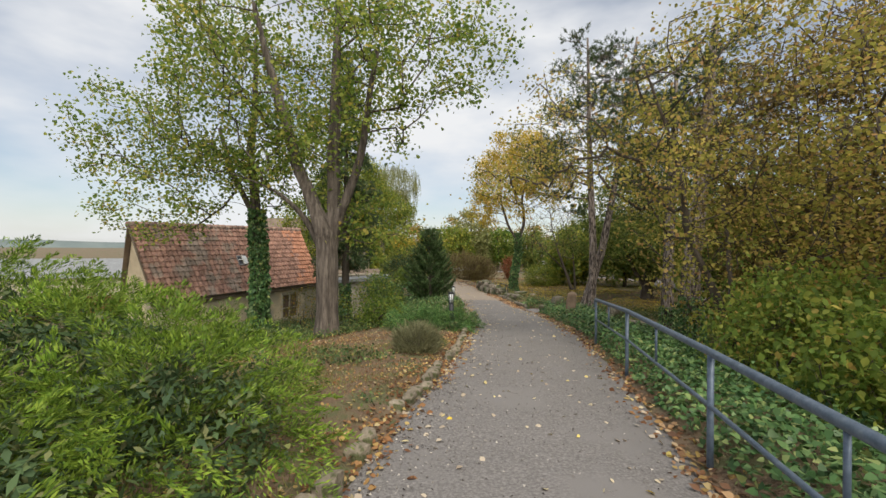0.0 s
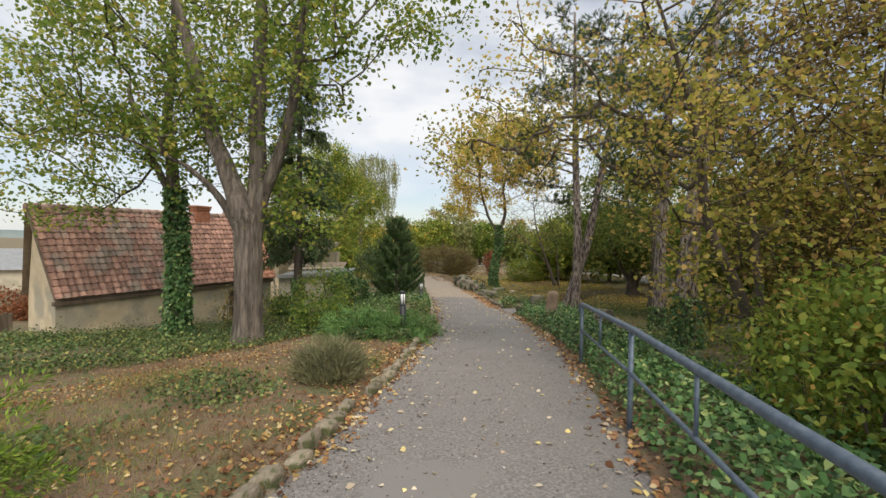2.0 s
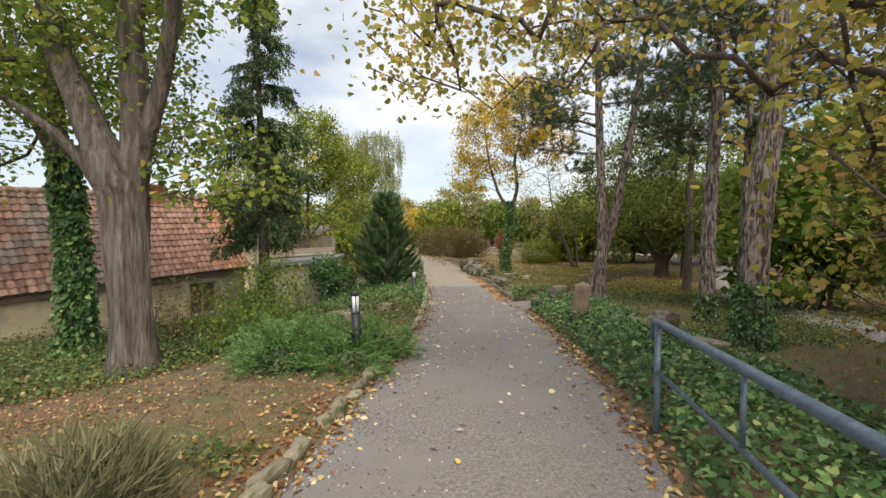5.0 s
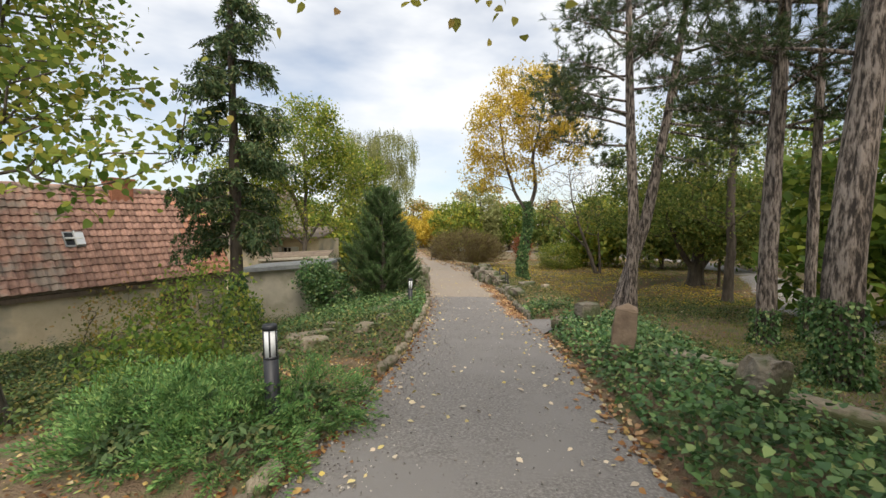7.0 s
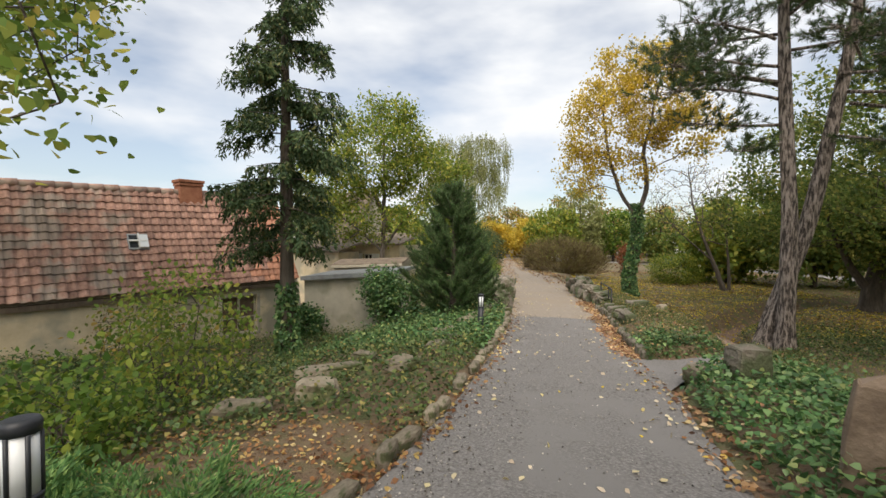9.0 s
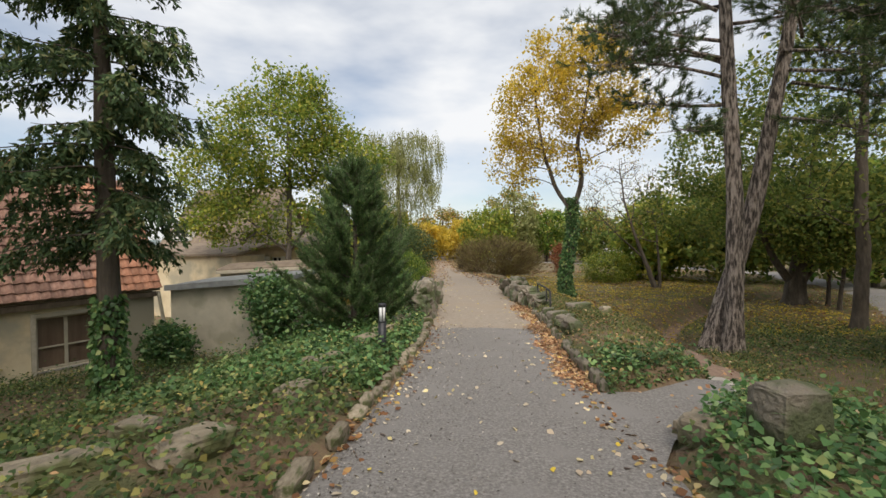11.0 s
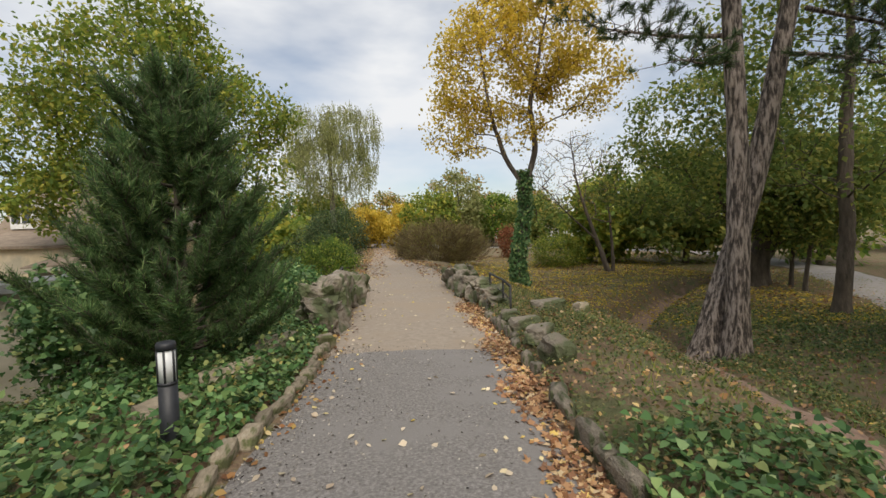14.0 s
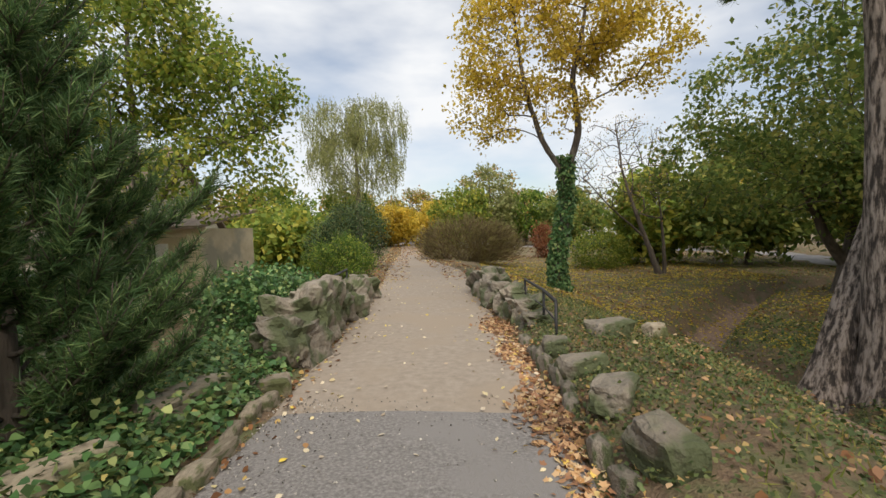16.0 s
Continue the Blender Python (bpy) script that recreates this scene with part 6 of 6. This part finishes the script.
def right_bank(x, y):
    d = x - edge_r(y)
    fork = (y > 18.4 + 1.36 * (x - 4.1)) & (y < 20.45 + 0.72 * (x - 4.2)) & (x < 6.0)
    return (d > 0.12) & ~fork & (to_line(x, y, TRACK) > 0.45) & (to_line(x, y, DITCH) > 0.85)


x, y = scatter(88000, 1.5, 7.4, -3, 22.0, lambda x, y: right_bank(x, y) & (x - edge_r(y) < 3.2 + 0.8 * np.sin(y)) & (RNG.uniform(0, 1, x.shape) < 1.15 - 0.22 * (x - edge_r(y))))
cover("ivy", "dense dark green ivy over the bank by the railing", "ivy", x, y, RNG.gamma(2.0, 0.05, len(x)) + 0.02, RNG.uniform(0.04, 0.085, len(x)), IVYSMALL, M_IVY, 0.5)
x, y = scatter(115000, 3.9, 10.5, 20.5, 34.0, lambda x, y: right_bank(x, y) & (RNG.uniform(0, 1, x.shape) < 0.3 + 0.9 * patch(x, y, 0.8) - 0.1 * (x - edge_r(y))))
cover("ivy", "ivy with scattered yellow leaves over the stream bank", "ivy", x, y, RNG.gamma(2.0, 0.03, len(x)) + 0.015, RNG.uniform(0.025, 0.055, len(x)), KITE, M_IVYPALE, 0.5)
x, y = scatter(98000, -9.5, 1.3, 14.0, 28.5, lambda x, y: (edge_l(y) - x > 0.15) & (np.hypot(x - 0.4, (y - 14.9) * 0.7) > 0.75) & (RNG.uniform(0, 1, x.shape) < 0.15 + 1.0 * patch(x, y, 1.1)))
cover("ivy", "ivy and low leafy growth on the bank below the path", "ivy", x, y, RNG.gamma(1.6, 0.075, len(x)) + 0.02, RNG.uniform(0.036, 0.078, len(x)), KITE, M_IVYMID, 0.5)
x, y = scatter(30000, -3.2, 1.2, 20.0, 29.0, lambda x, y: (edge_l(y) - x > 0.15) & (RNG.uniform(0, 1, x.shape) < 0.4 + 0.9 * patch(x, y, 1.4, 2)))
cover("ivy", "thick dark green ivy round the young pine", "ivy", x, y, RNG.gamma(1.8, 0.06, len(x)) + 0.02, RNG.uniform(0.05, 0.095, len(x)), IVYSMALL, M_IVY, 0.5)
x, y = scatter(42000, -12.0, -2.0, 9.5, 20.0, lambda x, y: (RNG.uniform(0, 1, x.shape) < 0.2 + patch(x, y, 0.9, 2)) & (y > 12.3 + 0.7 * (x + 3.5)))
cover("ivy", "low green ground cover in front of the house", "ground cover", x, y, RNG.gamma(2.0, 0.05, len(x)) + 0.02, RNG.uniform(0.045, 0.085, len(x)), KITE, M_IVYMID, 0.5)


x, y = scatter(60000, 8.0, 23.0, 19.0, 37.0, lambda x, y: right_bank(x, y) & (RNG.uniform(0, 1, x.shape) < 1.7 * patch(x, y, 0.55, 1) - 0.25))
cover("ivy", "dark ivy carpet spreading under the pines", "ivy", x, y, RNG.gamma(1.8, 0.03, len(x)) + 0.015, RNG.uniform(0.05, 0.1, len(x)), KITE, M_IVYMID, 0.5)


def blades(name, label, n, x0, x1, y0, y1, keep, mat, lo, hi, width=0.06):
    x, y = scatter(n, x0, x1, y0, y1, keep)
    d = np.stack([RNG.normal(0, 0.35, len(x)), RNG.normal(0, 0.35, len(x)), np.ones(len(x))], 1)
    return cover(name, label, "grass", x, y, -0.01, RNG.uniform(lo, hi, len(x)), NEEDLE, mat, dirs=d, width=width)


blades("dry_grass", "dry straw-coloured grass on the bank beside the path", 60000, -6, 0.9, 2.0, 11.5, lambda x, y: (edge_l(y) - x > 0.3) & (RNG.uniform(0, 1, x.shape) < 1.2 * patch(x, y, 1.9) + 0.05), M_DRY, 0.04, 0.14)
blades("grass", "short green grass on the bank beside the path", 60000, -6, 0.9, 1.0, 10.5, lambda x, y: (edge_l(y) - x > 0.3) & (RNG.uniform(0, 1, x.shape) < 1.8 * patch(x, y, 1.7, 3) - 0.55), M_GRASS, 0.04, 0.13)
x, y = scatter(26000, -4.5, 0.6, 2.5, 10.0, lambda x, y: (edge_l(y) - x > 0.3) & (RNG.uniform(0, 1, x.shape) < 2.4 * patch(x, y, 2.1, 5) - 1.1))
cover("herbs", "low green herbs and moss between dry grass", "herbs", x, y, RNG.gamma(1.6, 0.03, len(x)) + 0.01, RNG.uniform(0.025, 0.06, len(x)), IVYSMALL, M_IVYMID, 0.6)
blades("lawn_grass", "thin green grass across the sloping lawn", 120000, 4.5, 26, 22, 62, lambda x, y: right_bank(x, y) & (x - edge_r(y) > 0.8) & (RNG.uniform(0, 1, x.shape) < 0.35 + patch(x, y, 0.5)), M_GRASS, 0.06, 0.16, 0.14)
blades("lawn_grass", "thin green grass under the tall conifers", 26000, 6, 20, 8, 24, lambda x, y: (x - edge_r(y) > 2.4) & (to_line(x, y, TRACK) > 0.5), M_GRASS, 0.06, 0.16, 0.12)


def litter(name, label, n, x0, x1, y0, y1, keep, mat, lo, hi, lift=0.012, shape=LEAF):
    x, y = scatter(n, x0, x1, y0, y1, keep)
    on = (edge_l(y) < x) & (x < edge_r(y))
    u = np.clip((x - edge_l(y)) / (edge_r(y) - edge_l(y)), 0, 1)
    z = np.where(on, prof(y) + 0.035 * np.sin(np.pi * u) + 0.018, ground(x, y, False) + lift + RNG.uniform(0, 0.02, len(x)))
    me = leaf_mesh(name, np.stack([x, y, z], 1), RNG.uniform(lo, hi, len(x)), shape, mat, RNG, tilt=0.22)
    return tagged(part(name, me, mat), label, "leaves", kind="stuff")


def edge_gap(x, y):
    return np.minimum(np.abs(x - edge_l(y)), np.abs(x - edge_r(y)))


litter("fallen_leaves", "brown and orange fallen leaves gathered along the path edges", 42000, -1.5, 5.2, 0.5, 42, lambda x, y: RNG.uniform(0, 1, x.shape) < 0.75 * np.exp(-(edge_gap(x, y) / 0.22) ** 2), M_LITTER, 0.05, 0.1)
litter("fallen_leaves", "orange leaf drift against the edging stones", 15000, 3.0, 4.6, 20.4, 31, lambda x, y: (np.abs(x - edge_r(y) + 0.1 + RNG.normal(0, 0.1, x.shape)) < 0.16 + 0.1 * np.sin(3 * y)), M_ORANGE, 0.035, 0.085, 0.03, shape=STAR)
litter("fallen_leaves", "orange leaf drift below the railing", 6000, 2.0, 4.6, 1.5, 18.5, lambda x, y: (np.abs(x - edge_r(y) - 0.02) < 0.14 + 0.1 * np.sin(2 * y)), M_ORANGE, 0.05, 0.1, 0.03)
litter("fallen_leaves", "brown leaf drift along the bank edge", 9000, -1.2, 1.6, 1.5, 16.5, lambda x, y: (np.abs(x - edge_l(y) + 0.15) < 0.28 + 0.12 * np.sin(2 * y)), M_LITTER, 0.035, 0.075, 0.03)
litter("fallen_leaves", "pale leaves scattered thinly over the asphalt", 7600, -1.0, 4.4, 1.0, 45, lambda x, y: (x > edge_l(y)) & (x < edge_r(y)) & (RNG.uniform(0, 1, x.shape) < 0.12 + 0.35 * np.exp(-(edge_gap(x, y) / 0.7) ** 2)), M_PALE, 0.05, 0.095)
litter("fallen_leaves", "brown leaf litter over the bank beside the path", 36000, -5, 1.2, 3, 16, lambda x, y: (edge_l(y) - x > 0.1) & (RNG.uniform(0, 1, x.shape) < 0.7 * patch(x, y, 1.2, 1)), M_LITTER, 0.03, 0.06, 0.02)
litter("fallen_leaves", "yellow and brown leaves strewn over the lawn", 42000, 4.2, 26, 21, 66, lambda x, y: (x - edge_r(y) > 0.2) & (to_line(x, y, TRACK) > 0.4) & (to_line(x, y, DITCH) > 0.5) & (RNG.uniform(0, 1, x.shape) < 0.1 + 0.8 * patch(x, y, 0.45, 4) * ss(y, 24, 40)), M_LITTER, 0.07, 0.15, 0.04)
litter("fallen_leaves", "yellow and brown leaves caught in the ivy", 3500, -6, 8.5, 15, 30, lambda x, y: ((edge_l(y) - x > 0.2) | (x - edge_r(y) > 0.2)) & (RNG.uniform(0, 1, x.shape) < 0.5), M_ORANGE, 0.04, 0.085, 0.13)
litter("fallen_leaves", "drifts of brown leaves along the far path", 9000, -8, 4, 40, 80, lambda x, y: (edge_gap(x, y) < 1.2), M_LITTER, 0.1, 0.2, 0.03)
litter("fallen_leaves", "golden leaves carpeting the grass round the yellow tree", 16000, 3.5, 20, 33, 58, lambda x, y: (x - edge_r(y) > 0.2) & (RNG.uniform(0, 1, x.shape) < 0.25 + 0.75 * patch(x, y, 0.7, 2)), M_YELLOW, 0.09, 0.16, 0.04)
gx2, gy2 = scatter(90000, -1.5, 4.3, 0.8, 26, lambda x, y: (x > edge_l(y) + 0.02) & (x < edge_r(y) - 0.02) & (RNG.uniform(0, 1, x.shape) < 0.09 + 0.8 * np.exp(-((x - edge_l(y)) / 0.6) ** 2)))
gu = (gx2 - edge_l(gy2)) / (edge_r(gy2) - edge_l(gy2))
tagged(part("grit", leaf_mesh("grit", np.stack([gx2, gy2, prof(gy2) + 0.035 * np.sin(np.pi * gu) + 0.004], 1), RNG.uniform(0.01, 0.028, len(gx2)), RHOMB, M_GRIT, RNG, tilt=0.5, width=1.4, fold=0.8), M_GRIT), "pale loose grit along the asphalt edge", "gravel", kind="stuff")


# ivy on trunks
def trunk_ivy(name, x, y, r, h, n, lean, label, seed, size=0.09):
    rng = np.random.default_rng(seed)
    g = gz(x, y)
    z = h * rng.uniform(0, 1, n) ** 1.3
    a = rng.uniform(0, 6.28, n)
    rr = r * (1 - 0.25 * z / h) + 0.35 * r * np.exp(-z / 0.4) + np.abs(rng.normal(0.02, 0.06, n))
    px, py = x + np.interp(z, lean[2], lean[0]) + rr * np.cos(a), y + np.interp(z, lean[2], lean[1]) + rr * np.sin(a)
    d = np.stack([np.cos(a) * 0.5, np.sin(a) * 0.5, -0.8 * np.ones(n)], 1)
    ob = part(name, leaf_mesh(name, np.stack([px, py, g + z], 1), rng.uniform(0.6, 1.3, n) * size, IVYSMALL, M_IVY, rng, dirs=d), M_IVY)
    return tagged(ob, label, "ivy", kind="stuff")


trunk_ivy("trunk_ivy", -6.6, 16.2, 0.25, 4.6, 5200, ([0, 0.05, -0.1], [0, 0, 0], [0, 2, 4.6]), "ivy climbing the slim maple trunk", 901, 0.11)
trunk_ivy("trunk_ivy", 6.5, 39.3, 0.28, 5.4, 4200, ([0, -0.1, 0.35, 0.3], [0, 0, 0, 0], [0, 1.2, 3.6, 5.4]), "ivy wrapped round the yellow tree", 902, 0.13)
trunk_ivy("trunk_ivy", 12.1, 23.4, 0.31, 1.2, 1000, ([0, 0], [0, 0], [0, 2]), "ivy round the foot of a conifer", 903, 0.1)
trunk_ivy("trunk_ivy", 11.0, 19.3, 0.44, 2.0, 3000, ([0, 0], [0, 0], [0, 2]), "ivy round the foot of a conifer", 904, 0.1)
trunk_ivy("trunk_ivy", 13.6, 23.6, 0.18, 1.6, 900, ([0, 0], [0, 0], [0, 2]), "ivy round the foot of a conifer", 905, 0.1)
trunk_ivy("trunk_ivy", -4.8, 22.3, 0.22, 2.2, 1600, ([0, 0], [0, 0], [0, 2]), "ivy on the lower spruce trunk", 906, 0.1)
